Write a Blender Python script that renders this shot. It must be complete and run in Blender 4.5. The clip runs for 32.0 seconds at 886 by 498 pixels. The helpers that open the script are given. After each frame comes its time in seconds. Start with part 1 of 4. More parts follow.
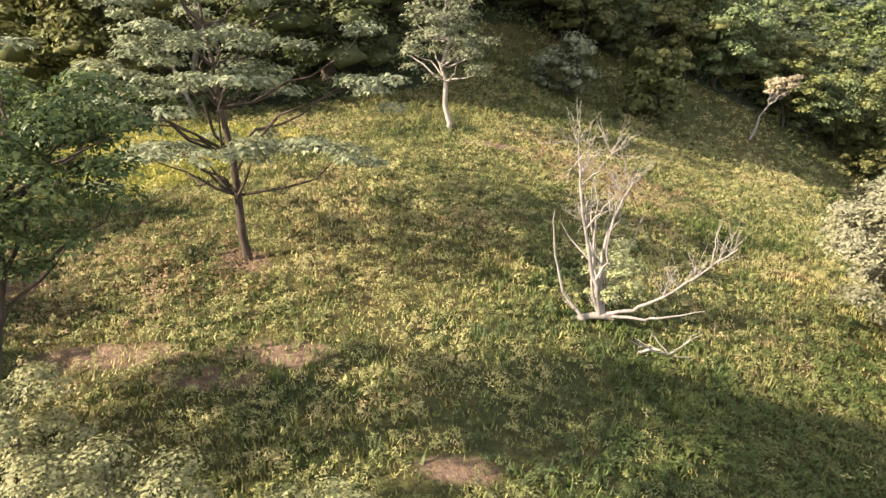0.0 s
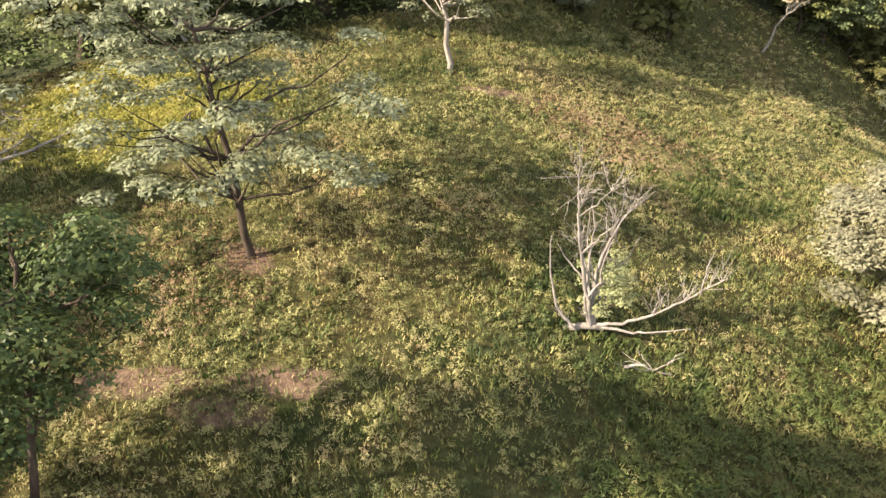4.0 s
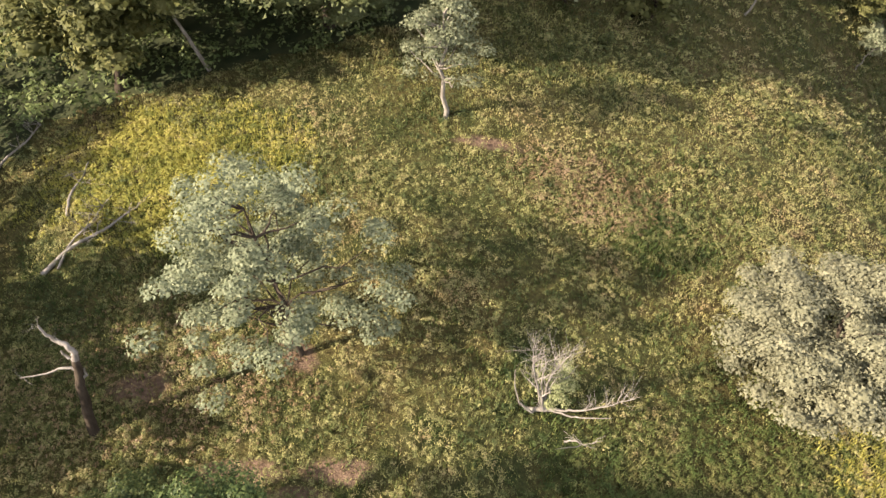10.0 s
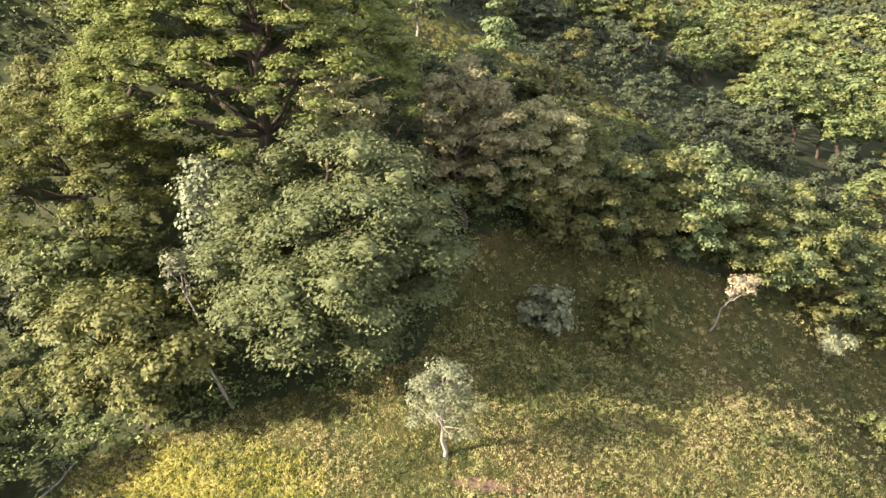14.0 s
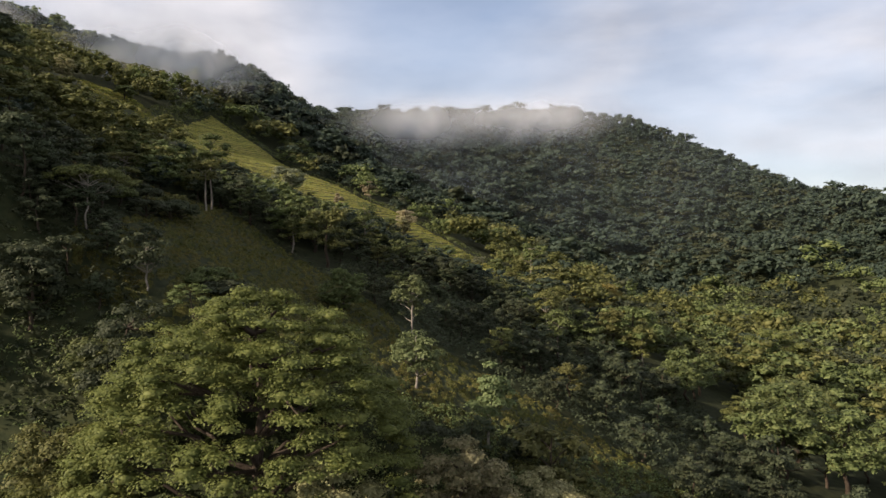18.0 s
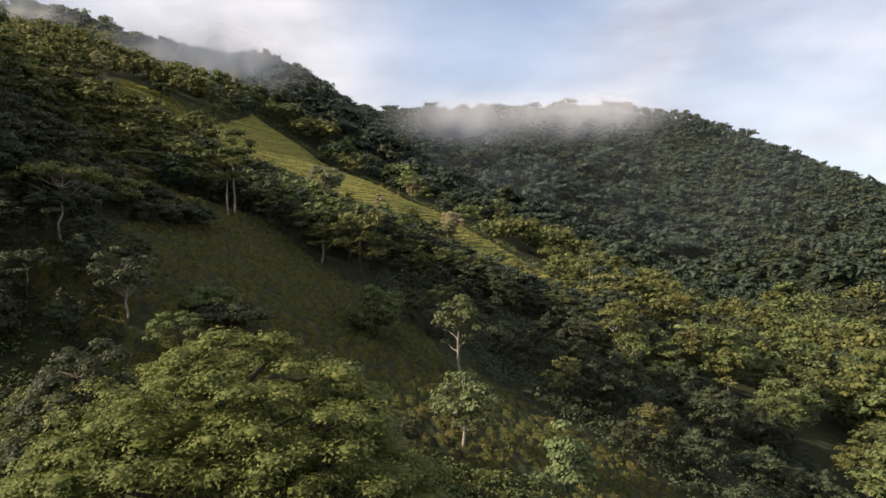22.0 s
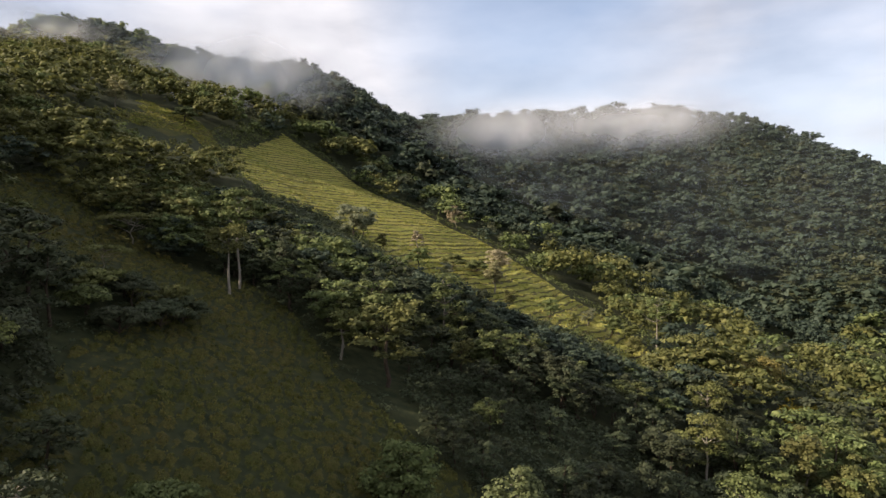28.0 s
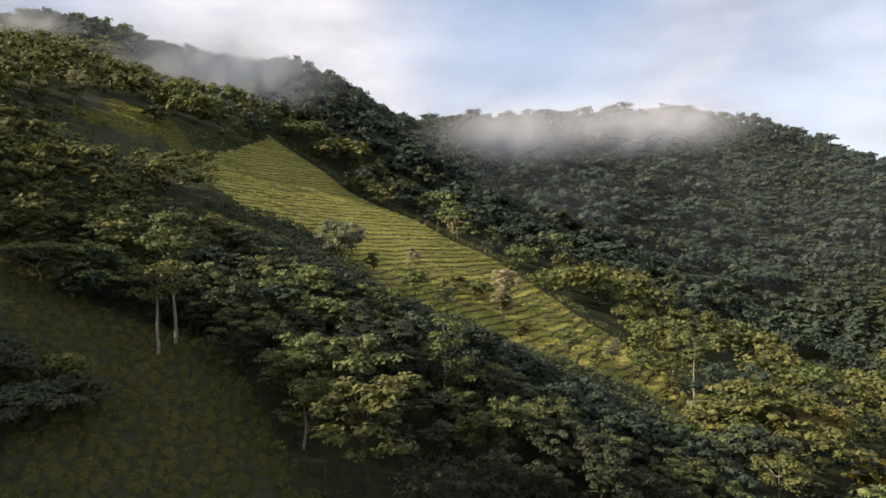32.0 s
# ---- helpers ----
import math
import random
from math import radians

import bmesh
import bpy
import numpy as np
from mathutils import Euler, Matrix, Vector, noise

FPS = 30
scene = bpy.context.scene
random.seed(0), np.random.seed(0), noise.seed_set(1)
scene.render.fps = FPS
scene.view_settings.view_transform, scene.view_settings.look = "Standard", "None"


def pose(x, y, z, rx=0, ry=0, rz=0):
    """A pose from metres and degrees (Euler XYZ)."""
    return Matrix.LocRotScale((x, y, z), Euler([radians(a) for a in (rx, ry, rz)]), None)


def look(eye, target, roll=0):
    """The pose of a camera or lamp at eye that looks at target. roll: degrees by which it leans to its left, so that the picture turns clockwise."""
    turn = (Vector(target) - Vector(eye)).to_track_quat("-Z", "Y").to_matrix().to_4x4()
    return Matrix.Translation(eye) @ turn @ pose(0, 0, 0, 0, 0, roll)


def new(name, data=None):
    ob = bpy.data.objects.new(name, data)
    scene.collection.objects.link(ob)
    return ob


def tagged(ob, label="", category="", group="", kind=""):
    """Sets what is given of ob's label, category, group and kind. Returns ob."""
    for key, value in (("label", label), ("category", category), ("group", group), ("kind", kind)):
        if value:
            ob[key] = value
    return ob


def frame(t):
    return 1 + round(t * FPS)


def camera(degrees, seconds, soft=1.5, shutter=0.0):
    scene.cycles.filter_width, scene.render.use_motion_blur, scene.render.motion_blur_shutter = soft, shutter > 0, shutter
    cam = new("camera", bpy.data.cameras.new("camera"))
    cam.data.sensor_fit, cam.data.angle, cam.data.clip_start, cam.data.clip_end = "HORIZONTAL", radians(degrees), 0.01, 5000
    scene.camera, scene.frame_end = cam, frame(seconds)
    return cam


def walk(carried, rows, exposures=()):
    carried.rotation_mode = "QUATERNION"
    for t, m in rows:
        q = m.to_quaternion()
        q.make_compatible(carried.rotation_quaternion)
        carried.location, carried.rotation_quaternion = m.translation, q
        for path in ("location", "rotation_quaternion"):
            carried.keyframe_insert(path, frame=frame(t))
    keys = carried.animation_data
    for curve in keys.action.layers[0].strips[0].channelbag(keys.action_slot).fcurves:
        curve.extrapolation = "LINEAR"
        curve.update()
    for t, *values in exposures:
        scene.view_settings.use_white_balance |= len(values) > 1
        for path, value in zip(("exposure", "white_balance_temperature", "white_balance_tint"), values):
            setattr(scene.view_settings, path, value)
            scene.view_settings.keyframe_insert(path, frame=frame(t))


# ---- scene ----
def seat(row):
    t, x, y, z, yaw, pitch, roll = row
    return t, pose(x, y, z, 90 + pitch, 0, yaw) @ pose(0, 0, 0, 0, 0, roll)


cam = camera(66.9, 32.0)
PATH = [
    (0, -0.09, -1.65, -0.00, -0.00, -13.20, -0.43), (0.5, -0.11, -0.67, 0.03, -0.03, -13.09, -0.33), (1, -0.08, -0.14, 0.28, -0.01, -13.05, -0.30),
    (1.5, -0.12, -0.05, 0.98, -0.09, -13.00, -0.13), (2, -0.15, -0.17, 1.70, -0.11, -17.18, -0.11), (2.5, -0.18, -0.15, 2.32, -0.12, -22.21, -0.14),
    (3, -0.26, -0.21, 3.06, -0.28, -22.30, 0.09), (3.5, -0.18, -0.26, 4.36, -0.11, -23.59, 0.40), (5.5, -0.02, 0.08, 10.59, -0.10, -31.91, -0.09),
    (6, -0.02, 0.15, 12.15, -0.21, -33.73, 0.10), (6.5, 0.01, 0.09, 13.48, -0.19, -33.66, 0.16), (7, -0.00, -0.04, 14.92, -0.18, -33.80, 0.27),
    (7.5, 0.01, -0.07, 16.47, -0.14, -39.75, 0.02), (8, 0.02, 0.02, 17.99, -0.14, -41.41, 0.03), (8.5, 0.07, 0.01, 19.40, -0.07, -41.45, -0.02),
    (9, 0.09, 0.08, 20.95, -0.04, -41.63, -0.02), (9.5, 0.09, 0.11, 22.45, -0.04, -41.75, -0.07), (10, 0.07, 0.20, 24.11, -0.09, -41.99, -0.02),
    (10.5, 0.16, 0.25, 25.76, 0.02, -42.12, -0.09), (11, 0.19, 0.20, 27.28, 0.05, -42.08, -0.15), (11.5, 0.20, 0.02, 28.36, 0.09, -43.32, -0.16),
    (12, 0.17, 0.22, 29.62, 0.12, -50.30, -0.30), (12.5, 0.12, 0.37, 30.93, -0.01, -45.64, -0.29), (13, 0.06, 0.34, 32.42, -0.15, -38.39, -0.05),
    (13.5, -0.03, 0.23, 33.99, -0.27, -30.94, -0.03), (14, -0.08, 0.10, 35.63, -0.37, -23.22, -0.11), (14.5, -0.00, 0.10, 37.34, -0.30, -15.82, -0.11),
    (15, 0.00, 0.20, 38.99, -0.41, -8.53, -0.14), (15.5, -0.07, 0.34, 40.51, -0.49, -1.31, 0.06), (17.5, 0.10, 0.50, 45.76, -0.45, -0.16, -0.10),
    (18, 0.21, 0.68, 46.64, -0.41, -0.20, -0.10), (18.5, 0.20, 1.72, 46.71, -0.41, -0.21, -0.11), (19, 0.18, 3.38, 46.68, -0.42, -0.20, -0.14),
    (19.5, 0.13, 5.54, 46.75, -0.44, -0.23, -0.13), (20, 0.14, 8.11, 46.84, -0.44, -0.25, -0.15), (20.5, 0.05, 11.24, 47.01, 1.58, -0.25, 0.85),
    (21, -0.02, 14.77, 47.72, 2.96, -0.27, 1.12), (21.5, -0.28, 18.74, 48.42, 2.98, -0.23, -0.00), (22, -0.60, 23.10, 48.72, 3.57, -0.23, -0.01),
    (22.5, -0.92, 27.83, 49.37, 3.60, -0.19, 0.08), (23, -1.30, 32.69, 50.28, 5.42, -0.16, 0.87), (23.5, -1.75, 37.12, 51.60, 7.02, -0.17, 1.31),
    (24, -2.20, 40.64, 53.49, 7.10, -0.20, 0.22), (24.5, -2.44, 43.11, 55.23, 7.12, -0.17, -0.18), (25, -2.60, 44.83, 56.72, 7.12, -0.19, -0.13),
    (25.5, -2.72, 46.20, 58.19, 7.09, -0.24, -0.05), (27.5, -3.20, 49.99, 64.12, 7.09, -0.33, -0.13), (28, -3.44, 52.26, 65.15, 7.12, -0.34, -0.15),
    (28.5, -3.89, 55.21, 66.24, 7.11, -0.34, -0.14), (29, -4.41, 58.48, 67.33, 7.10, -0.35, -0.09), (29.5, -4.80, 62.08, 68.49, 7.12, -0.36, -0.06),
    (30, -5.25, 65.94, 69.55, 7.13, -0.37, -0.03), (30.5, -5.67, 70.14, 70.66, 7.14, -0.41, 0.00), (31, -6.29, 74.58, 71.25, 7.15, -0.38, -0.05),
    (31.5, -7.00, 79.16, 71.29, 7.08, -0.37, -0.07), (32, -7.54, 83.88, 71.21, 7.09, -0.31, -0.07),
]
walk(cam, [seat(row) for row in PATH],
     [(t, stops, 6450, 15) for t, stops in ((0.0, 2.27), (6.0, 2.03), (10.0, 1.94), (12.5, 1.98), (13.0, 2.05), (14.0, 2.48), (15.0, 2.75), (15.5, 2.38), (16.3, 1.27), (17.5, 0.84), (20.0, 0.88), (25.0, 1.10), (28.0, 1.04), (32.0, 1.01))])

# ---- light: low morning sun from the left, broken cloud ----
SUN_EL, SUN_AZ = 29.0, 248.0     # degrees; azimuth the sun stands at, clockwise from +y
world = bpy.data.worlds.new("world")
scene.world = world
world.use_nodes = True
wn, wl = world.node_tree.nodes, world.node_tree.links
wn.clear()
w_out, w_bg = wn.new("ShaderNodeOutputWorld"), wn.new("ShaderNodeBackground")
w_sky, w_geo = wn.new("ShaderNodeTexSky"), wn.new("ShaderNodeTexCoord")
w_sky.sky_type, w_sky.sun_disc = "NISHITA", False
w_sky.sun_elevation, w_sky.sun_rotation = radians(SUN_EL), radians(SUN_AZ)
w_map, w_no, w_no2 = wn.new("ShaderNodeMapping"), wn.new("ShaderNodeTexNoise"), wn.new("ShaderNodeTexNoise")
w_map.inputs["Scale"].default_value = (1.0, 1.0, 2.6)
w_map.inputs["Location"].default_value = (0.3, 0.1, 0.0)
w_no.inputs["Scale"].default_value, w_no.inputs["Detail"].default_value = 2.1, 7.0
w_no2.inputs["Scale"].default_value, w_no2.inputs["Detail"].default_value = 4.6, 7.0
w_ramp, w_tone, w_mix = wn.new("ShaderNodeValToRGB"), wn.new("ShaderNodeValToRGB"), wn.new("ShaderNodeMixRGB")
w_ramp.color_ramp.elements[0].position, w_ramp.color_ramp.elements[1].position = 0.36, 0.56
w_ramp.color_ramp.elements[0].color = (0.62, 0.62, 0.62, 1)
w_tone.color_ramp.elements[0].position, w_tone.color_ramp.elements[1].position = 0.35, 0.65
w_tone.color_ramp.elements[0].color = (6.7, 6.9, 7.4, 1)
w_tone.color_ramp.elements[1].color = (10.8, 10.8, 11.0, 1)
wl.new(w_geo.outputs["Generated"], w_map.inputs["Vector"])
for n in (w_no, w_no2):
    wl.new(w_map.outputs["Vector"], n.inputs["Vector"])
wl.new(w_no.outputs["Fac"], w_ramp.inputs["Fac"])
wl.new(w_no2.outputs["Fac"], w_tone.inputs["Fac"])
w_dot, w_gap, w_cut = wn.new("ShaderNodeVectorMath"), wn.new("ShaderNodeMapRange"), wn.new("ShaderNodeMath")
w_dot.operation, w_cut.operation = "DOT_PRODUCT", "MULTIPLY"
w_dot.inputs[1].default_value = Vector((0.0, 0.92, 0.37)).normalized()
wl.new(w_geo.outputs["Generated"], w_dot.inputs[0])
for sock, v in (("From Min", 0.968), ("From Max", 0.996), ("To Min", 1.0), ("To Max", 0.35)):
    w_gap.inputs[sock].default_value = v
wl.new(w_dot.outputs["Value"], w_gap.inputs["Value"])
wl.new(w_ramp.outputs["Color"], w_cut.inputs[0])
wl.new(w_gap.outputs["Result"], w_cut.inputs[1])
wl.new(w_cut.outputs["Value"], w_mix.inputs["Fac"])
w_lift = wn.new("ShaderNodeMixRGB")
w_lift.blend_type = "MULTIPLY"
w_lift.inputs["Fac"].default_value, w_lift.inputs["Color2"].default_value = 1.0, (2.3, 2.3, 2.3, 1)
wl.new(w_sky.outputs["Color"], w_lift.inputs["Color1"])
wl.new(w_lift.outputs["Color"], w_mix.inputs["Color1"])
wl.new(w_tone.outputs["Color"], w_mix.inputs["Color2"])
wl.new(w_mix.outputs["Color"], w_bg.inputs["Color"])
wl.new(w_bg.outputs["Background"], w_out.inputs["Surface"])
w_bg.inputs["Strength"].default_value = 0.044

sun = new("sun", bpy.data.lights.new("sun", "SUN"))
sun.data.energy, sun.data.angle, sun.data.color = 5.0, radians(0.6), (1.0, 0.86, 0.68)
s_dir = Vector((math.sin(radians(SUN_AZ)) * math.cos(radians(SUN_EL)), math.cos(radians(SUN_AZ)) * math.cos(radians(SUN_EL)), math.sin(radians(SUN_EL))))
sun.matrix_world = look(s_dir * 300, (0, 0, 0))


# ---- materials ----
def shader(name, rough=0.8):
    m = bpy.data.materials.new(name)
    m.use_nodes = True
    n, l = m.node_tree.nodes, m.node_tree.links
    b = n["Principled BSDF"]
    b.inputs["Roughness"].default_value = rough
    b.inputs["Specular IOR Level"].default_value = 0.15
    return m, n, l, b


def ramp(n, stops):
    r = n.new("ShaderNodeValToRGB")
    e = r.color_ramp.elements
    e[0].position, e[0].color = stops[0][0], (*stops[0][1], 1)
    e[1].position, e[1].color = stops[-1][0], (*stops[-1][1], 1)
    for pos, col in stops[1:-1]:
        e.new(pos).color = (*col, 1)
    return r


def noise_tex(n, l, co, scale, detail=4.0, rough=0.6):
    t = n.new("ShaderNodeTexNoise")
    t.inputs["Scale"].default_value, t.inputs["Detail"].default_value, t.inputs["Roughness"].default_value = scale, detail, rough
    l.new(co, t.inputs["Vector"])
    return t.outputs["Fac"]


def mix(n, l, fac, a, b, blend="MIX"):
    m = n.new("ShaderNodeMixRGB")
    m.blend_type = blend
    for sock, v in (("Fac", fac), ("Color1", a), ("Color2", b)):
        if isinstance(v, (int, float)):
            m.inputs[sock].default_value = v
        elif isinstance(v, tuple):
            m.inputs[sock].default_value = (*v, 1)
        else:
            l.new(v, m.inputs[sock])
    return m.outputs["Color"]


def leaf_material(name, dark, mid, light, gloss=0.62, clear=0.3):
    """Foliage: every leaf its own tone, every tree its own hue."""
    dark, light = (tuple(m_ + (e - m_) * k for m_, e in zip(mid, end)) for end, k in ((dark, 0.5), (light, 0.5)))
    m, n, l, b = shader(name, gloss)
    geo, info = n.new("ShaderNodeNewGeometry"), n.new("ShaderNodeObjectInfo")
    r = ramp(n, [(0.0, dark), (0.45, mid), (1.0, light)])
    l.new(geo.outputs["Random Per Island"], r.inputs["Fac"])
    hsv = n.new("ShaderNodeHueSaturation")
    for sock, lo, hi in (("Hue", 0.485, 0.512), ("Value", 0.78, 1.22)):
        mr = n.new("ShaderNodeMapRange")
        mr.inputs["To Min"].default_value, mr.inputs["To Max"].default_value = lo, hi
        l.new(info.outputs["Random"], mr.inputs["Value"])
        l.new(mr.outputs["Result"], hsv.inputs[sock])
    l.new(r.outputs["Color"], hsv.inputs["Color"])
    l.new(hsv.outputs["Color"], b.inputs["Base Color"])
    tr, add = n.new("ShaderNodeBsdfTranslucent"), n.new("ShaderNodeMixShader")
    l.new(hsv.outputs["Color"], tr.inputs["Color"])
    add.inputs["Fac"].default_value = clear
    l.new(b.outputs["BSDF"], add.inputs[1])
    l.new(tr.outputs["BSDF"], add.inputs[2])
    l.new(add.outputs["Shader"], n["Material Output"].inputs["Surface"])
    return m


def bark_material(name, dark, light, scale=6.0):
    m, n, l, b = shader(name, 0.9)
    co = n.new("ShaderNodeTexCoord").outputs["Object"]
    mp = n.new("ShaderNodeMapping")
    mp.inputs["Scale"].default_value = (1, 1, 0.25)
    l.new(co, mp.inputs["Vector"])
    f1, f2 = noise_tex(n, l, mp.outputs["Vector"], scale, 6), noise_tex(n, l, co, 0.9, 3)
    r = ramp(n, [(0.3, dark), (0.68, light)])
    l.new(f1, r.inputs["Fac"])
    l.new(mix(n, l, f2, r.outputs["Color"], tuple(c * 0.6 for c in dark)), b.inputs["Base Color"])
    bump = n.new("ShaderNodeBump")
    bump.inputs["Strength"].default_value, bump.inputs["Distance"].default_value = 0.6, 0.04
    l.new(f1, bump.inputs["Height"])
    l.new(bump.outputs["Normal"], b.inputs["Normal"])
    return m


GREEN = leaf_material("leaf_green", (0.026, 0.035, 0.013), (0.090, 0.112, 0.038), (0.215, 0.230, 0.088))
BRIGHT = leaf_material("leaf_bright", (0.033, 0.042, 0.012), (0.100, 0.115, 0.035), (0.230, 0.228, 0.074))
GREY = leaf_material("leaf_grey_green", (0.060, 0.072, 0.040), (0.148, 0.164, 0.094), (0.305, 0.310, 0.190))
OLIVE = leaf_material("leaf_olive", (0.031, 0.037, 0.013), (0.106, 0.113, 0.036), (0.245, 0.236, 0.088))
BEIGE = leaf_material("leaf_beige", (0.080, 0.082, 0.038), (0.210, 0.204, 0.096), (0.420, 0.385, 0.215))
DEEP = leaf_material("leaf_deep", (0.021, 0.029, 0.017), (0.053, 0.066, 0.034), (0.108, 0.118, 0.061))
OCHRE = leaf_material("leaf_ochre", (0.080, 0.068, 0.018), (0.185, 0.155, 0.046), (0.310, 0.255, 0.090))
YELLOW = leaf_material("leaf_yellow", (0.090, 0.080, 0.010), (0.200, 0.165, 0.022), (0.320, 0.250, 0.045))
MOUNTAIN_SHADE = leaf_material("leaf_mountain_shade", (0.016, 0.026, 0.019), (0.036, 0.050, 0.033), (0.066, 0.080, 0.048))
SAGE = leaf_material("leaf_sage", (0.042, 0.058, 0.022), (0.104, 0.130, 0.053), (0.200, 0.220, 0.100))
SILVER = leaf_material("leaf_silver", (0.076, 0.077, 0.046), (0.172, 0.168, 0.102), (0.305, 0.288, 0.186))
PALE = leaf_material("leaf_pale", (0.130, 0.110, 0.060), (0.270, 0.230, 0.140), (0.420, 0.370, 0.250))
BARK = bark_material("bark_brown", (0.030, 0.022, 0.015), (0.110, 0.085, 0.060))
PALEBARK = bark_material("bark_pale", (0.16, 0.14, 0.11), (0.42, 0.38, 0.32))
DEADWOOD = bark_material("dead_wood", (0.15, 0.13, 0.11), (0.46, 0.42, 0.36), 5.0)


# ---- the lie of the land ----
def soft(v, w):
    return w * np.logaddexp(0.0, v / w)


def step(v, a, b):
    s = np.clip((v - a) / (b - a), 0, 1)
    return s * s * (3 - 2 * s)


CREST_AZ = (-70, -50, -42, -38.5, -36.5, -33.3, -30.5, -28.3, -26.4, -23, -16.5, -14.8, -13, -11.6, -8.9, -4.8, 0, 6, 12, 16.7, 19.3, 22, 25.3, 29.3, 33.8, 50, 70)
CREST_TAN = (0.24, 0.24, 0.25, 0.272, 0.290, 0.304, 0.299, 0.282, 0.279, 0.271, 0.263, 0.248, 0.228, 0.213, 0.197, 0.203, 0.205, 0.206, 0.203, 0.185, 0.161, 0.138, 0.106, 0.075, 0.069, 0.07, 0.06)
CREST_R = (700, 760, 800, 820, 830, 830, 830, 840, 850, 850, 850, 850, 860, 865, 880, 920, 950, 985, 1000, 1000, 980, 965, 950, 930, 900, 850, 800)


def wave(x, y, size, seed):
    a = seed * 1.7
    return (np.sin(x / size + a) * np.cos(y / size * 0.83 + 2 * a) + 0.5 * np.sin((x + y) / size * 1.9 + 3 * a)
            + 0.35 * np.cos((x * 1.3 - y) / size * 3.1 + a)) / 1.85


def height(x, y):
    """Height of the ground; the spur with the pasture, the long slope behind it and the mountains."""
    x, y = np.asarray(x, float), np.asarray(y, float)
    near = -11.7 + 0.215 * y - 0.28 * soft(x - 2, 3.5) - 0.06 * soft(-x - 8, 4.0) - 0.40 * soft(x - 34, 5.0) - 0.25 * soft(-x - 34, 6.0)
    near = near - 0.6 * np.exp(-((x - 5) / 9) ** 2 - ((y - 20) / 8) ** 2)
    near = np.where(y < 0, near + 0.1 * y, near)
    hill = 51 - 0.40 * (x + 55) + 0.115 * (y - 147)
    floor_z = -6 + 0.055 * (y - 230) + 0.16 * soft(x - 170, 30)
    hill = floor_z + soft(hill - floor_z, 6.0)
    bank = -x - 0.9 * y + 28
    hill = hill + 0.95 * (soft(bank, 5.0) - soft(bank - 20, 5.0)) * step(y, 70, 105) * (1 - step(-x, 120, 170))
    hill = hill + 3.0 * wave(x, y, 38, 1.0) * step(y, 110, 180)
    land = near + (hill - near) * step(y - 0.25 * np.abs(x + 10), 52, 96)
    land = land + 36 * np.exp(-((x + 83) / 21) ** 2 - ((y - 90) / 20) ** 2)
    land = land + 0.22 * wave(x, y, 5.5, 2.0) + 0.10 * wave(x, y, 2.1, 5.0)
    az, r = np.degrees(np.arctan2(x, y)), np.hypot(x, y)
    R = np.interp(az, CREST_AZ, CREST_R)
    crest = 46 + R * np.interp(az, CREST_AZ, CREST_TAN) - 11 + 3 * wave(x, y, 60, 3.0)
    foot = R * (0.52 - 0.13 * step(-az, 8, 28))
    rise = np.clip((r - foot) / (R - foot), 0, 1)
    land = land + (crest - land) * rise ** 1.25 * (r > 0) * (y > 0)
    land = land + 34 * rise * (1 - rise) * wave(x + 0.4 * y, y, 52, 3.3) * (y > 0)
    brow = 46 + r * np.interp(az, CREST_AZ, CREST_TAN) * (0.76 + 0.24 * np.minimum(r / R, 1)) - 11   # nothing stands above the crest
    land = land - soft(land - brow, 4.0) * step(r, 300, 380) * (y > 0)
    return land - 0.25 * soft(r - R * 1.05, 20.0) * (y > 0)


def ground_z(x, y):
    return float(height(np.array([x]), np.array([y]))[0])


def inside(x, y, poly):
    """Which of the points lie inside a polygon."""
    hit = np.zeros(np.shape(x), bool)
    for (ax, ay), (bx, by) in zip(poly, poly[1:] + poly[:1]):
        cross = (ay > y) != (by > y)
        hit ^= cross & (x < (bx - ax) * (y - ay) / ((by - ay) or 1e-9) + ax)
    return hit
# pieces of open land, as outlines on the plan
PASTURE = [(-34, -30), (80, -30), (86, 60), (70, 90), (50, 86), (35, 79), (22, 76), (8, 73), (3, 70), (-2, 56), (-18, 50), (-32, 46), (-38, 20)]
SLOPE = [(-112, 178), (-110, 194), (-92, 188), (-66, 176), (-58, 180), (-47, 174), (-38, 163), (-25, 149), (-13.5, 141), (-4, 131), (7, 125), (15, 120), (24, 113), (38, 102), (34, 92), (12, 93), (2, 96), (-20, 97), (-40, 97), (-52, 101), (-55, 111), (-55, 123), (-60, 134), (-58, 146), (-72, 158), (-84, 150), (-92, 154)]
MEADOW = [(-143, 424), (-115, 424), (-89, 414), (-58, 400), (-28, 382), (-6, 362), (10, 332), (27, 322), (36, 284), (40, 258), (38, 236), (30, 240), (25, 262), (0, 268), (-12, 264), (-21, 272), (-45, 258), (-54, 264), (-67, 284), (-81, 284), (-90, 272), (-108, 290), (-132, 330), (-140, 360)]
GLADE = [(-207, 385), (-182, 362), (-165, 362), (-149, 350), (-125, 322), (-138, 322), (-150, 332), (-166, 300), (-178, 318), (-175, 336), (-190, 352)]
# worn places where the soil shows: x, y, half length along x, half width along y
WORN = [(-10.5, 18.6, 2.4, 0.7), (-7.4, 17.2, 1.6, 0.6), (-17.2, 23.4, 1.9, 1.0), (3.4, 42.6, 2.4, 0.6), (0.3, 13.8, 1.2, 0.5), (-8.4, 25.0, 1.2, 1.0), (-5.6, 18.6, 1.8, 0.7)]


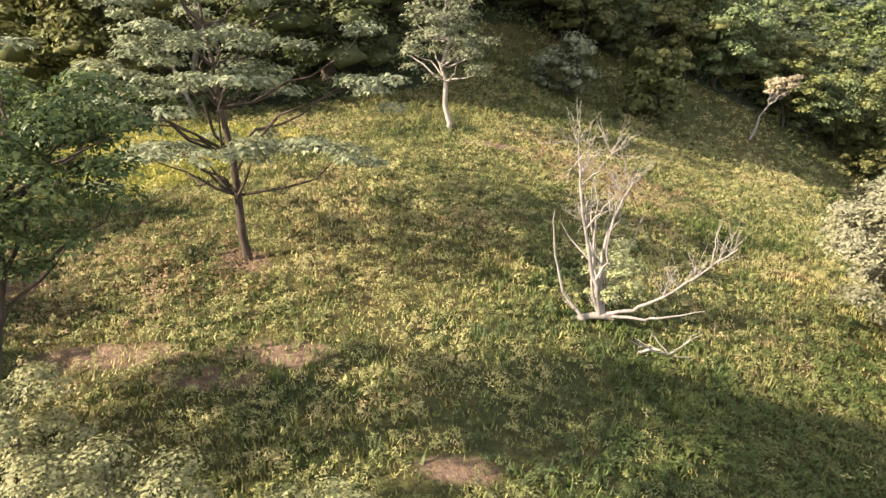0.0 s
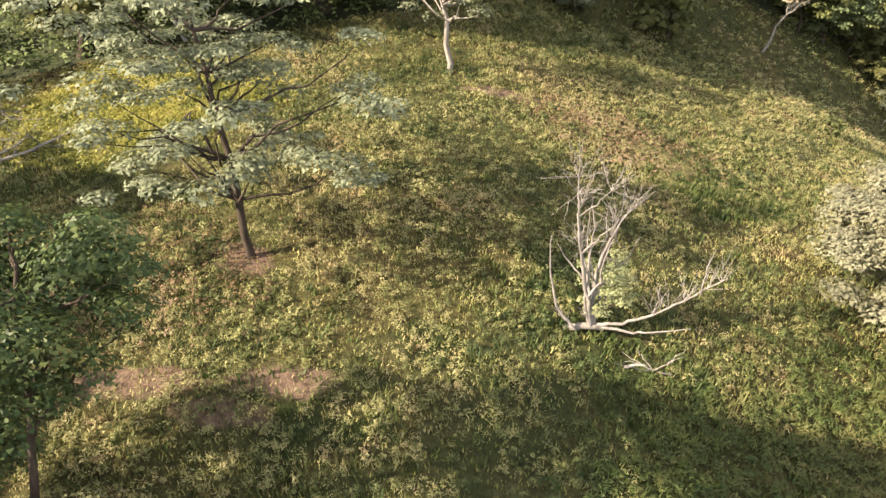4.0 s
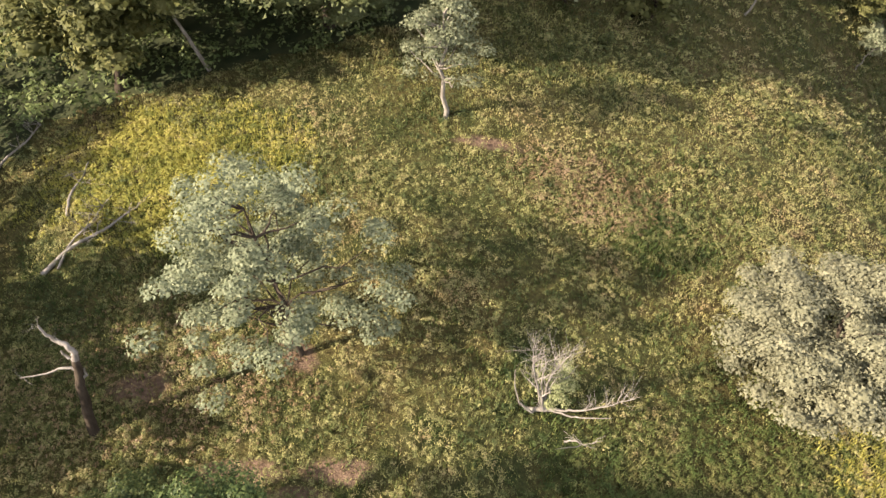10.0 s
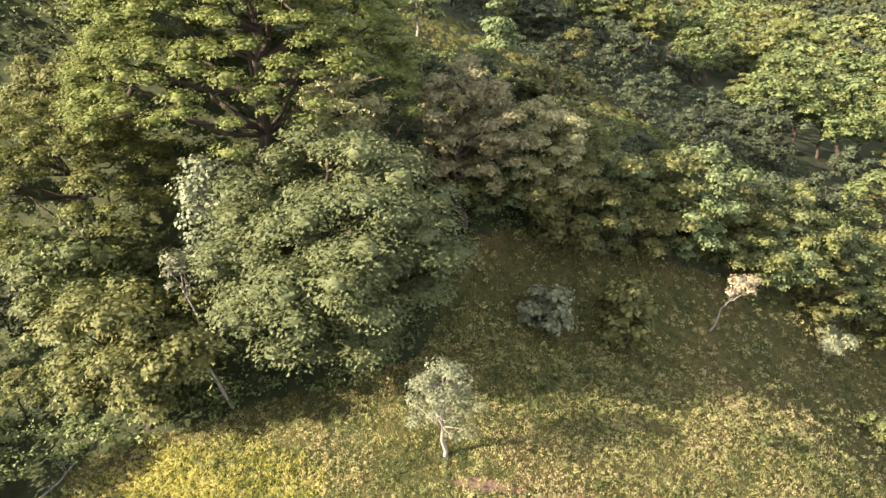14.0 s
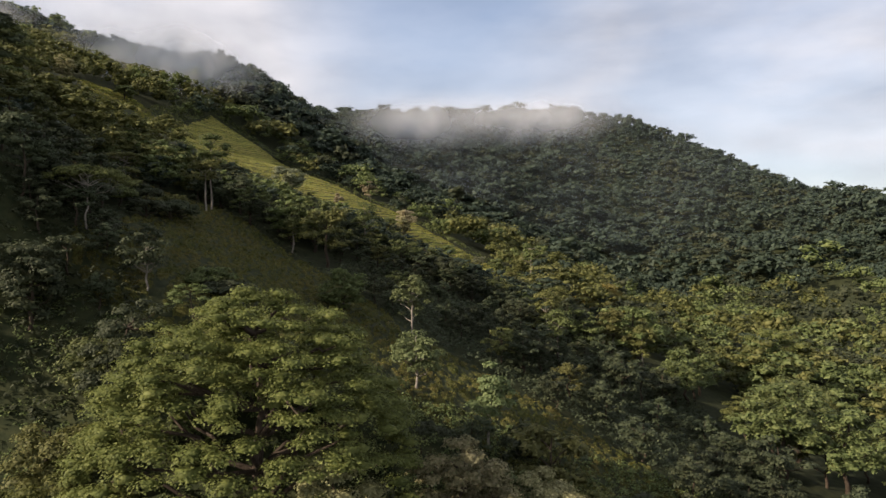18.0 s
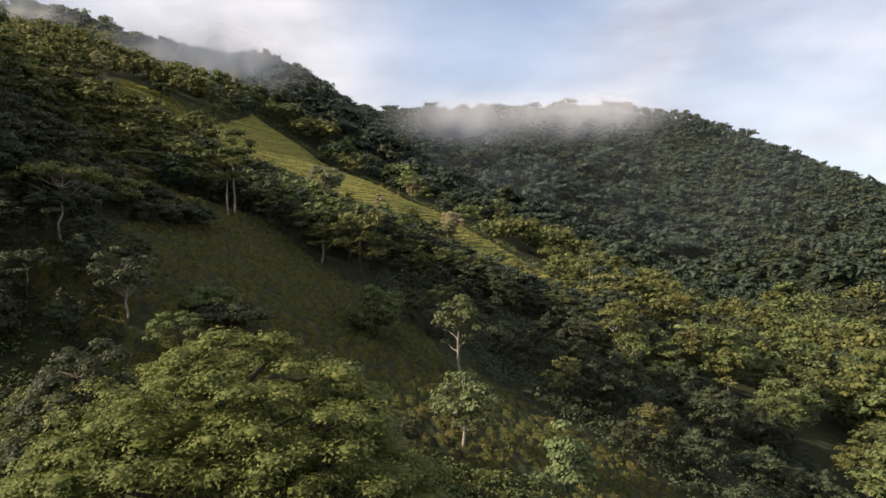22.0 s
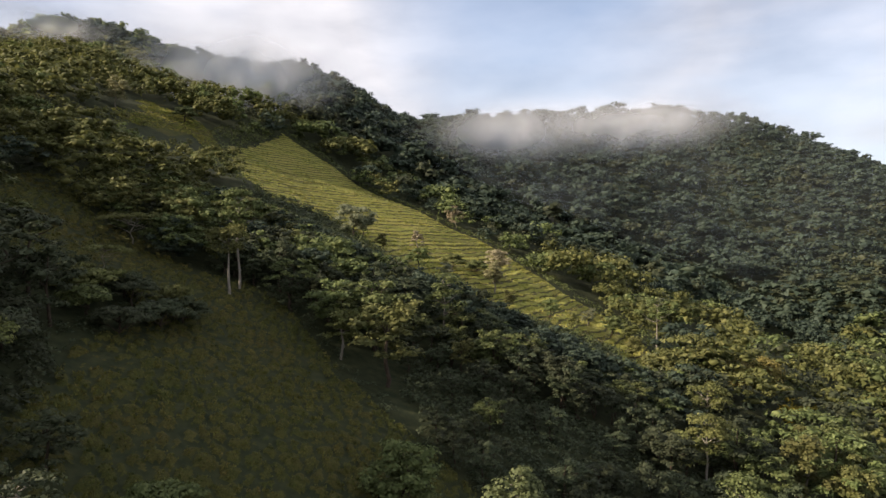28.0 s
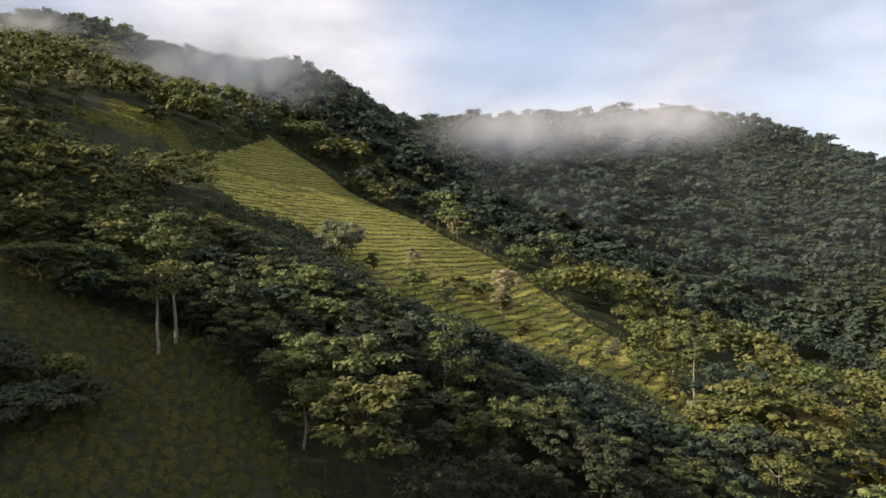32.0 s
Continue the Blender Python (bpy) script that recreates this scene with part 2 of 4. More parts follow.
def worn(x, y):
    """How far the grass is worn away, 0 to 1."""
    w = np.zeros(np.shape(x))
    for px, py, rx, ry in WORN:
        w = np.maximum(w, np.exp(-((x - px) / rx) ** 2 - ((y - py) / ry) ** 2))
    return np.clip(w * 1.5 - 0.25 + 0.35 * wave(x, y, 0.7, 9.0) * w, 0, 1)


def lines(*spans):
    out = []
    for a, b, d in spans:
        out += list(np.arange(a, b, d))
    return np.array(out)


def mesh_from(name, verts, faces, mats=(), index=None, smooth=False):
    me = bpy.data.meshes.new(name)
    verts, faces = np.asarray(verts, np.float32), np.asarray(faces, np.int32)
    k = faces.shape[1]
    me.vertices.add(len(verts))
    me.vertices.foreach_set("co", verts.ravel())
    me.loops.add(faces.size)
    me.loops.foreach_set("vertex_index", faces.ravel())
    me.polygons.add(len(faces))
    me.polygons.foreach_set("loop_start", np.arange(0, faces.size, k, dtype=np.int32))
    for m in mats:
        me.materials.append(m)
    if index is not None:
        me.polygons.foreach_set("material_index", np.asarray(index, np.int32))
    if smooth:
        me.polygons.foreach_set("use_smooth", np.ones(len(faces), bool))
    me.update(calc_edges=True)
    return me


# ---- ground ----
def turf_material(name, a, b_, c, d, e, treads=False, spots=()):
    """Turf between the plants: patches of moss green, straw and rust over thatch."""
    m, n, l, b = shader(name, 0.95)
    co = n.new("ShaderNodeNewGeometry").outputs["Position"]
    big, mid_n, fine = noise_tex(n, l, co, 0.07, 3), noise_tex(n, l, co, 0.55, 5), noise_tex(n, l, co, 4.5, 6, 0.7)
    r1, r2 = ramp(n, [(0.34, a), (0.50, b_), (0.66, c)]), ramp(n, [(0.38, d), (0.62, e)])
    r3 = ramp(n, [(0.30, (0.35, 0.35, 0.35)), (0.70, (1.4, 1.4, 1.4))])
    l.new(big, r1.inputs["Fac"]), l.new(mid_n, r2.inputs["Fac"]), l.new(fine, r3.inputs["Fac"])
    col = mix(n, l, 1.0, mix(n, l, 0.5, r1.outputs["Color"], r2.outputs["Color"]), r3.outputs["Color"], "MULTIPLY")
    if treads:   # trodden cattle paths along the contours
        sep, wav, off = n.new("ShaderNodeSeparateXYZ"), n.new("ShaderNodeMath"), n.new("ShaderNodeMath")
        l.new(co, sep.inputs["Vector"])
        off.operation = "MULTIPLY_ADD"
        l.new(noise_tex(n, l, co, 0.06, 4), off.inputs[0])
        off.inputs[1].default_value = 3.0
        l.new(sep.outputs["Z"], off.inputs[2])
        turn = n.new("ShaderNodeMath")
        turn.operation = "MULTIPLY"
        l.new(off.outputs["Value"], turn.inputs[0])
        turn.inputs[1].default_value = 2 * math.pi / 1.5
        wav.operation = "SINE"
        l.new(turn.outputs["Value"], wav.inputs[0])
        pick = ramp(n, [(0.35, (0, 0, 0)), (0.75, (1, 1, 1))])
        l.new(wav.outputs["Value"], pick.inputs["Fac"])
        col = mix(n, l, pick.outputs["Color"], col, (0.060, 0.055, 0.022))
    bare = None
    for px, py, rx, ry in spots:   # bare reddish soil where the cattle stand
        sub, ln, fade = n.new("ShaderNodeVectorMath"), n.new("ShaderNodeVectorMath"), n.new("ShaderNodeMapRange")
        sub.operation, ln.operation = "MULTIPLY_ADD", "LENGTH"
        sub.inputs[1].default_value, sub.inputs[2].default_value = (1 / rx, 1 / ry, 0), (-px / rx, -py / ry, 0)
        l.new(co, sub.inputs[0])
        l.new(sub.outputs["Vector"], ln.inputs[0])
        wob = n.new("ShaderNodeMath")
        wob.operation = "MULTIPLY_ADD"
        l.new(mid_n, wob.inputs[0])
        wob.inputs[1].default_value = 1.6
        l.new(ln.outputs["Value"], wob.inputs[2])
        fade.inputs["From Min"].default_value, fade.inputs["From Max"].default_value = 2.0, 1.5
        l.new(wob.outputs["Value"], fade.inputs["Value"])
        if bare is None:
            bare = fade.outputs["Result"]
        else:
            top = n.new("ShaderNodeMath")
            top.operation = "MAXIMUM"
            l.new(bare, top.inputs[0]), l.new(fade.outputs["Result"], top.inputs[1])
            bare = top.outputs["Value"]
    if bare is not None:
        rs = ramp(n, [(0.3, (0.070, 0.046, 0.030)), (0.7, (0.190, 0.128, 0.085))])
        l.new(noise_tex(n, l, co, 2.6, 8, 0.7), rs.inputs["Fac"])
        col = mix(n, l, bare, col, rs.outputs["Color"])
    l.new(col, b.inputs["Base Color"])
    bump = n.new("ShaderNodeBump")
    bump.inputs["Strength"].default_value, bump.inputs["Distance"].default_value = 0.9, 0.25
    l.new(fine, bump.inputs["Height"])
    l.new(bump.outputs["Normal"], b.inputs["Normal"])
    return m


def floor_material():
    m, n, l, b = shader("forest_floor", 0.95)
    co = n.new("ShaderNodeNewGeometry").outputs["Position"]
    r = ramp(n, [(0.35, (0.016, 0.022, 0.009)), (0.65, (0.036, 0.040, 0.016))])
    l.new(noise_tex(n, l, co, 0.6, 6), r.inputs["Fac"])
    l.new(r.outputs["Color"], b.inputs["Base Color"])
    return m


GRASS = turf_material("pasture_turf", (0.034, 0.044, 0.012), (0.075, 0.068, 0.020), (0.095, 0.064, 0.026), (0.025, 0.036, 0.010), (0.095, 0.078, 0.030), spots=WORN)
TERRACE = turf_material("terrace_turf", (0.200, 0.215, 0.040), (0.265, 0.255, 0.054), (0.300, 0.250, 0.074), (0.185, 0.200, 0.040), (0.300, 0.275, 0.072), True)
ROUGH_SHADED = turf_material("rough_shaded_turf", (0.046, 0.055, 0.012), (0.068, 0.067, 0.016), (0.074, 0.058, 0.019), (0.038, 0.047, 0.010), (0.084, 0.077, 0.020))
FLOOR = floor_material()
gx = lines((-1600, -400, 60), (-400, -150, 12), (-150, -46, 1.7), (-46, 56, 1.0), (56, 150, 4), (150, 420, 12), (420, 1700, 60))
gy = lines((-900, -60, 60), (-60, 0, 5), (0, 80, 0.95), (80, 235, 1.9), (235, 435, 1.5), (435, 760, 9), (760, 1200, 14), (1200, 2400, 100))
GX, GY = np.meshgrid(gx, gy)
GZ = height(GX, GY)
tread = inside(GX, GY, MEADOW) & True
GZ = GZ + np.where(tread, 0.42 * np.sin(GZ * 2 * np.pi / 2.1 + 1.2 * wave(GX, GY, 14, 7.0)), 0)
nx, ny = len(gx), len(gy)
quad = (np.arange(ny - 1)[:, None] * nx + np.arange(nx - 1)[None]).ravel()
quads = np.stack([quad, quad + 1, quad + nx + 1, quad + nx], 1)
cx, cy = GX[:-1, :-1].ravel() + 0.3, GY[:-1, :-1].ravel() + 0.3
open_land = inside(cx, cy, PASTURE) | inside(cx, cy, SLOPE) | inside(cx, cy, MEADOW) | inside(cx, cy, GLADE)
zone = np.where(open_land, 0, 1)
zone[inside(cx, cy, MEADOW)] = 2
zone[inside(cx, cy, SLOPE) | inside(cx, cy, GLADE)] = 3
ground = new("ground", mesh_from("ground", np.stack([GX.ravel(), GY.ravel(), GZ.ravel()], 1), quads, (GRASS, FLOOR, TERRACE, ROUGH_SHADED), zone, True))
tagged(ground, "steep grassy hillside with worn soil under forest", "ground", kind="structure")


# ---- vegetation kit ----
LUMP_V = np.array([(1, 0, 0), (-1, 0, 0), (0, 1, 0), (0, -1, 0), (0, 0, 1), (0, 0, -1)], float)
LUMP_F = np.array([(0, 2, 4), (2, 1, 4), (1, 3, 4), (3, 0, 4), (2, 0, 5), (1, 2, 5), (3, 1, 5), (0, 3, 5)])


def leaf_cloud(rng, centres, radii, per, size, lift=0.2, flat=0.22, tri=False, slim=1.0):
    """Leaf sprays over the shells of many small clumps: folded along the rib, or plain pointed ones."""
    n = len(centres) * per
    c, r = np.repeat(centres, per, 0), np.repeat(radii, per, 0)
    d = rng.normal(size=(n, 3))
    d /= np.linalg.norm(d, axis=1)[:, None]
    d[:, 2] = np.where(d[:, 2] < -0.35, -d[:, 2], d[:, 2])
    pos = c + d * r * rng.uniform(0.62, 1.12, (n, 1))
    nor = d * (1 - flat) + rng.normal(size=(n, 3)) * 0.25 + np.array([0, 0, lift + flat])
    nor /= np.linalg.norm(nor, axis=1)[:, None]
    t = np.cross(nor, rng.normal(size=(n, 3)))
    t /= np.linalg.norm(t, axis=1)[:, None] + 1e-9
    s = np.cross(nor, t)
    k = size * rng.uniform(0.6, 1.3, (n, 1))
    w = k * slim * rng.uniform(0.32, 0.5, (n, 1))
    fold = nor * k * 0.14
    if tri:
        v = np.stack([pos - t * k * 0.5 + s * w * 0.9, pos - t * k * 0.3 - s * w, pos + t * k * 0.6 - fold], 1)
        return v.reshape(-1, 3), np.arange(n * 3).reshape(-1, 3)
    v = np.stack([pos - t * k * 0.5, pos + s * w + fold, pos + t * k * 0.5 - fold, pos - s * w + fold], 1)
    return v.reshape(-1, 3), np.arange(n * 4).reshape(-1, 4)


def cores(rng, centres, radii, k=0.6, tri=False):
    """Small uneven leafy masses that close the inside of the clumps."""
    v, f = [], []
    for i, (c, r) in enumerate(zip(centres, radii)):
        turn = np.linalg.qr(rng.normal(size=(3, 3)))[0]
        v.append(c + (LUMP_V @ turn) * r * k * rng.uniform(0.8, 1.3, (6, 1)))
        f.append(LUMP_F + i * 6)
    v, f = np.concatenate(v), np.concatenate(f)
    return v, f if tri else f[:, (0, 1, 2, 2)]


def join(pieces):
    vs, fs, n = [], [], 0
    for v, f in pieces:
        vs.append(v), fs.append(f + n)
        n += len(v)
    return np.concatenate(vs), np.concatenate(fs)


def tube(points, radii, sides=7):
    """A tapered limb along a line of points."""
    p, rings = np.array(points, float), []
    for i in range(len(p)):
        d = p[min(i + 1, len(p) - 1)] - p[max(i - 1, 0)]
        d /= np.linalg.norm(d) + 1e-9
        a = np.cross(d, (0.31, 0.95, 0.1))
        a /= np.linalg.norm(a) + 1e-9
        b = np.cross(d, a)
        ang = np.arange(sides) / sides * 2 * np.pi
        rings.append(p[i] + radii[i] * (np.cos(ang)[:, None] * a + np.sin(ang)[:, None] * b))
    v = np.concatenate(rings)
    f = [[i * sides + j, i * sides + (j + 1) % sides, (i + 1) * sides + (j + 1) % sides, (i + 1) * sides + j]
         for i in range(len(p) - 1) for j in range(sides)]
    return v, np.array(f)


def bend(rng, a, b, n=5, sag=0.12):
    """A crooked way from a to b."""
    a, b = np.array(a, float), np.array(b, float)
    t = np.linspace(0, 1, n)[:, None]
    off = rng.normal(size=3) * np.linalg.norm(b - a) * sag
    wob = rng.normal(size=(n, 3)) * np.linalg.norm(b - a) * min(0.03, sag * 0.6)
    wob[0] = wob[-1] = 0
    return a + (b - a) * t + off * (t * (1 - t)) * 2 + wob


def clump_centres(rng, shape, n, h0, h1, rad, clump):
    """Where the clumps of a crown sit, by its habit."""
    c, r = [], []
    for i in range(n):
        a, u = rng.uniform(0, 2 * np.pi), rng.uniform()
        if shape == "dome":
            q = np.sqrt(u)
            p = (rad * q * np.cos(a), rad * q * np.sin(a), h0 + (h1 - h0) * (np.sqrt(max(0, 1 - q * q)) * rng.uniform(0.6, 1.0)))
        elif shape == "layers":
            lv = rng.choice(4, p=(0.36, 0.24, 0.22, 0.18))
            q = np.sqrt(u) * (1.0, 0.85, 0.68, 0.42)[lv]
            p = (rad * q * np.cos(a), rad * q * np.sin(a), h0 + (h1 - h0) * (0.04, 0.34, 0.66, 0.96)[lv] + rng.normal() * 0.35 - 0.12 * rad * q * q)
        elif shape == "tiers":
            lv = rng.choice(5, p=(0.22, 0.26, 0.24, 0.17, 0.11))
            q = (0.8 + 0.25 * math.cos(3 * a + 1) + 0.12 * math.cos(7 * a)) * (np.sqrt(u) if lv else 0.3 + 0.7 * np.sqrt(u)) * (0.8, 1.0, 0.9, 0.7, 0.42)[lv]
            p = (rad * q * np.cos(a), rad * q * np.sin(a), h1 * (0.35, 0.56, 0.68, 0.82, 0.95)[lv] + rng.normal() * (0.2 if lv == 0 else 0.45) - 0.12 * rad * q * q)
        else:
            d = rng.normal(size=3)
            d /= np.linalg.norm(d)
            q = u ** 0.4
            mid_h, hh = (h0 + h1) / 2, (h1 - h0) / 2
            p = (rad * q * d[0], rad * q * d[1], mid_h + hh * q * d[2])
            if shape == "cone":
                k = 1.15 - 0.75 * (p[2] - h0) / (h1 - h0)
                p = (p[0] * k, p[1] * k, p[2])
        c.append(p)
        k = clump * rng.uniform(0.7, 1.3)
        r.append((k, k, k * {"layers": 0.36, "tiers": 0.36, "dome": 0.45}.get(shape, 0.56)))
    return np.array(c), np.array(r)


def tree_meshes(name, seed, shape, height_m, rad, base, clumps, clump, per, size, leaf, bark, trunk_r, core=True, limbs=10, lean=(0, 0), split=0.4, flat=0.22, tri=False, crook=0.05, apart=False):
    """Trunk with limbs, and crown, as two meshes standing on z = 0."""
    rng = np.random.default_rng(seed)
    c, r = clump_centres(rng, shape, clumps, base, height_m - clump * 0.4, rad, clump)
    c[:, :2] += np.array(lean) * (c[:, 2:3] / height_m)
    top = np.array([lean[0] * 0.8, lean[1] * 0.8, height_m * 0.82])
    line = bend(rng, (0, 0, -0.6), top, 8, crook)
    pieces = [tube(line, trunk_r * np.linspace(1.15, 0.25, 8), 8)]
    for i in rng.choice(len(c), min(limbs, len(c)), replace=False):
        f = np.clip((c[i, 2] - split * np.hypot(c[i, 0], c[i, 1])) / (0.82 * height_m), 0.22, 0.95)
        s = line[min(7, max(1, int(round(f * 7))))]
        e = c[i]
        pieces.append(tube(bend(rng, s, e, 6), trunk_r * np.linspace(0.42, 0.08, 6), 5))
    tv, tf = pieces[0] if apart else join(pieces)
    parts = [leaf_cloud(rng, c, r, per, size, flat=flat, tri=tri)]
    if core:
        parts.append(cores(rng, c, r, tri=tri))
    cv, cf = join(parts)
    boughs = [mesh_from(name + "_limb", v, f, (bark,), smooth=True) for v, f in pieces[1:]] if apart else []
    return mesh_from(name + "_trunk", tv, tf, (bark,), smooth=True), mesh_from(name + "_crown", cv, cf, (leaf,)), *boughs


def plant(meshes, x, y, label, turn=0.0, scale=1.0, group="", name="tree", category="tree", sink=0.0, tall=1.0):
    """A tree as a thing: an empty at its foot with trunk and crown."""
    ob = new(name)
    ob.matrix_world = Matrix.LocRotScale((x, y, ground_z(x, y) - sink), Euler((0, 0, turn)), (scale, scale, scale * tall))
    trunk = None
    for i, me in enumerate(meshes):
        piece = new(("trunk", "crown", "limb")[min(i, 2)], me)
        piece.parent = ob if i < 2 else trunk
        trunk = trunk or piece
    return tagged(ob, label, category, group)
# ---- trees round the pasture ----
taken = []
LEAFY = leaf_material("leaf_shaded_glossy", (0.020, 0.034, 0.012), (0.050, 0.078, 0.026), (0.190, 0.215, 0.070), gloss=0.5)
DOME = leaf_material("leaf_sunny", (0.034, 0.048, 0.013), (0.100, 0.116, 0.030), (0.205, 0.212, 0.066))
BRUSH = leaf_material("leaf_pale_green", (0.070, 0.085, 0.034), (0.190, 0.200, 0.090), (0.380, 0.360, 0.200))


def stand(key, seed, shape, h, rad, base, clumps, clump, per, size, leaf, bark, trunk_r, x, y, label, turn=0.0, **more):
    """One tree of its own kind at its place."""
    taken.append((x, y, rad))
    return plant(tree_meshes(key, seed, shape, h, rad, base, clumps, clump, per, size, leaf, bark, trunk_r, **more), x, y, label, turn)


stand("layered", 11, "tiers", 13.4, 8.0, 4.0, 150, 0.8, 150, 0.18, GREY, BARK, 0.175, -8.0, 25.2,
      "slender pasture tree with layered grey-green crown", 0.4, core=False, limbs=40, crook=0.012, lean=(-1.6, 0.4), flat=0.4, tri=True, apart=True)
stand("leafy_low", 23, "round", 9.6, 2.9, 1.0, 80, 0.75, 300, 0.14, LEAFY, BARK, 0.13, -13.2, 12.6, "leafy tree with bright sunlit sprays", limbs=14, crook=0.01, tri=True, core=False, apart=True)
stand("leafy", 12, "round", 10.4, 2.7, 5.8, 70, 0.75, 210, 0.135, LEAFY, BARK, 0.13, -10.6, 11.9, "dense dark green leafy tree on the slope", limbs=16, lean=(2.1, 0.0), crook=0.008, tri=True, core=False, apart=True)
stand("brush", 21, "round", 4.6, 2.2, 0.4, 60, 0.5, 330, 0.085, BRUSH, BARK, 0.08, -5.6, 8.0, "pale-leaved sunlit shrub below the leafy tree", limbs=16, tri=True, core=False)
stand("brush_low", 25, "round", 3.4, 2.2, 0.2, 60, 0.42, 300, 0.08, BRUSH, BARK, 0.06, -2.6, 8.6, "low pale-leaved shrub in the rank grass", limbs=16, tri=True, core=False)
stand("brush_high", 26, "round", 5.6, 1.3, 1.2, 40, 0.42, 260, 0.08, BRUSH, BARK, 0.06, -7.9, 9.4, "slender pale-leaved sapling beside the leafy tree", limbs=16, tri=True, core=False)
stand("dead_foot", 27, "round", 3.3, 1.4, 0.1, 34, 0.4, 110, 0.10, BRUSH, BARK, 0.04, 6.6, 23.3, "small yellow-green bush growing through the dead tree", limbs=10, tri=True, core=False)
stand("silver", 13, "round", 10.0, 6.4, 0.6, 170, 1.15, 300, 0.19, SILVER, BARK, 0.28, 23.6, 26.4, "broad pale grey-green tree at the pasture edge", limbs=14, tri=True, flat=0.4, apart=True)
stand("sparse", 14, "cone", 10.2, 3.7, 3.0, 64, 0.85, 90, 0.19, GREY, PALEBARK, 0.2, 0.2, 44.4, "thin pale-trunked tree with sparse olive leaves", core=False, limbs=30, tri=True, apart=True)
stand("big_round", 15, "round", 23.0, 11.2, 1.5, 250, 2.2, 330, 0.32, SAGE, BARK, 0.6, -9.5, 55.5, "large round leafy tree casting shade on the pasture", limbs=24, tri=True, flat=0.5)
stand("dome_low", 24, "dome", 21.5, 12.5, 6.0, 200, 1.5, 180, 0.29, DOME, BARK, 0.5, -38.0, 67.0, "yellow-green spreading tree beside the shade tree", limbs=22, tri=True, flat=0.42)
stand("dome", 16, "dome", 30.5, 17.5, 8.0, 540, 1.6, 190, 0.28, DOME, BARK, 0.8, -19.5, 72.5, "very large yellow-green dome-shaped shade tree", limbs=44, tri=True, flat=0.42)
# mostly unseen wood beside the pasture, up the slope, added to shade it
for i in range(14):
    x, y = -38.5 - 7.5 * (i % 2) - (i % 3) + (5.0 if 1 < i < 9 else 0), -8 + 4.1 * i
    taken.append((x, y, 5))
    plant(tree_meshes("beside_%d" % i, 170 + i, "round", 12.0, 4.6, 2.0, 24, 1.7, 60, 0.6, (GREEN, OLIVE, DEEP)[i % 3], BARK, 0.25, limbs=6, tri=True), x, y,
          "leafy tree added out of view beside the pasture for shade", i * 1.1, 1.4 if 1 < i < 9 else 1.0, group="wood beside the pasture")
stand("shade_crown", 48, "round", 17.0, 3.6, 12.5, 40, 1.3, 90, 0.34, DEEP, BARK, 0.2, -12.5, 5.5, "unseen high-crowned tree added to shade the lower pasture", limbs=10, crook=0.01, tri=True)
stand("shade_upslope", 43, "round", 13.0, 4.5, 2.0, 40, 1.7, 80, 0.5, DEEP, BARK, 0.3, -22.0, 3.0, "unseen leafy tree added up the slope for shade", limbs=8, tri=True)
# woodland edge behind the pasture
stand("olive_edge", 31, "round", 15.0, 6.4, 1.5, 70, 1.9, 150, 0.40, OLIVE, BARK, 0.4, -26.0, 49.0, "olive-green leafy tree at the pasture edge", limbs=12, tri=True)
stand("green_edge", 32, "round", 17.0, 6.5, 2.0, 70, 2.0, 150, 0.42, GREEN, BARK, 0.4, -33.0, 58.0, "leafy green tree in the woodland edge", limbs=12, tri=True)
stand("grey_edge", 33, "cone", 19.0, 4.2, 5.0, 40, 1.5, 70, 0.45, GREY, PALEBARK, 0.3, -21.5, 60.0, "grey-green slender tree in the woodland edge", limbs=16, core=False)
stand("beige_a", 34, "round", 19.5, 5.0, 6.0, 70, 1.3, 150, 0.32, BEIGE, BARK, 0.4, -10.5, 67.0, "leafy tree with beige-tipped foliage", limbs=14, tri=True)
stand("beige_b", 35, "round", 19.5, 6.4, 4.0, 100, 1.35, 150, 0.32, BEIGE, BARK, 0.4, 3.0, 71.0, "spreading tree with beige-tipped foliage", limbs=14, tri=True)
stand("beige_c", 36, "round", 16.5, 5.8, 2.0, 90, 1.3, 150, 0.32, BEIGE, BARK, 0.35, 12.8, 75.0, "low spreading tree with beige-tipped foliage", limbs=14, tri=True)
stand("dark_by_dome", 37, "round", 24.0, 5.0, 10.0, 70, 1.3, 150, 0.32, DEEP, BARK, 0.35, -36.0, 79.0, "dark green tree standing by the shade tree", limbs=12, tri=True)
HEDGE = [tree_meshes("hedge_%d" % i, 60 + i, "round", 7.5, 4.4, 0.4, 46, 1.15, 110, 0.28, (OLIVE, SAGE, OLIVE)[i], BARK, 0.15, limbs=8, tri=True) for i in range(3)]
for i in range(34):
    k, back = i % 17, i // 17
    x, y = 2 + 4.3 * k + 2.0 * back, (72.5 + 0.25 * k if k < 6 else 71.5 + 1.0 * k) + (k % 3) + 5.5 * back
    taken.append((x, y, 4))
    plant(HEDGE[(i + back) % 3], x, y, "brushy olive-green hedge shrub", i * 1.3, 0.95 + 0.12 * (k % 4) + 0.22 * back, "hedge below the pasture", "shrub", "shrub")
stand("under_a", 44, "round", 11.0, 4.6, 1.0, 44, 1.6, 130, 0.4, OLIVE, BARK, 0.3, -45.0, 79.0, "olive leafy tree below the long slope", limbs=8, tri=True)
stand("under_b", 45, "round", 10.0, 4.4, 1.0, 44, 1.6, 130, 0.4, GREEN, BARK, 0.3, -42.5, 86.0, "green leafy tree below the long slope", limbs=8, tri=True)
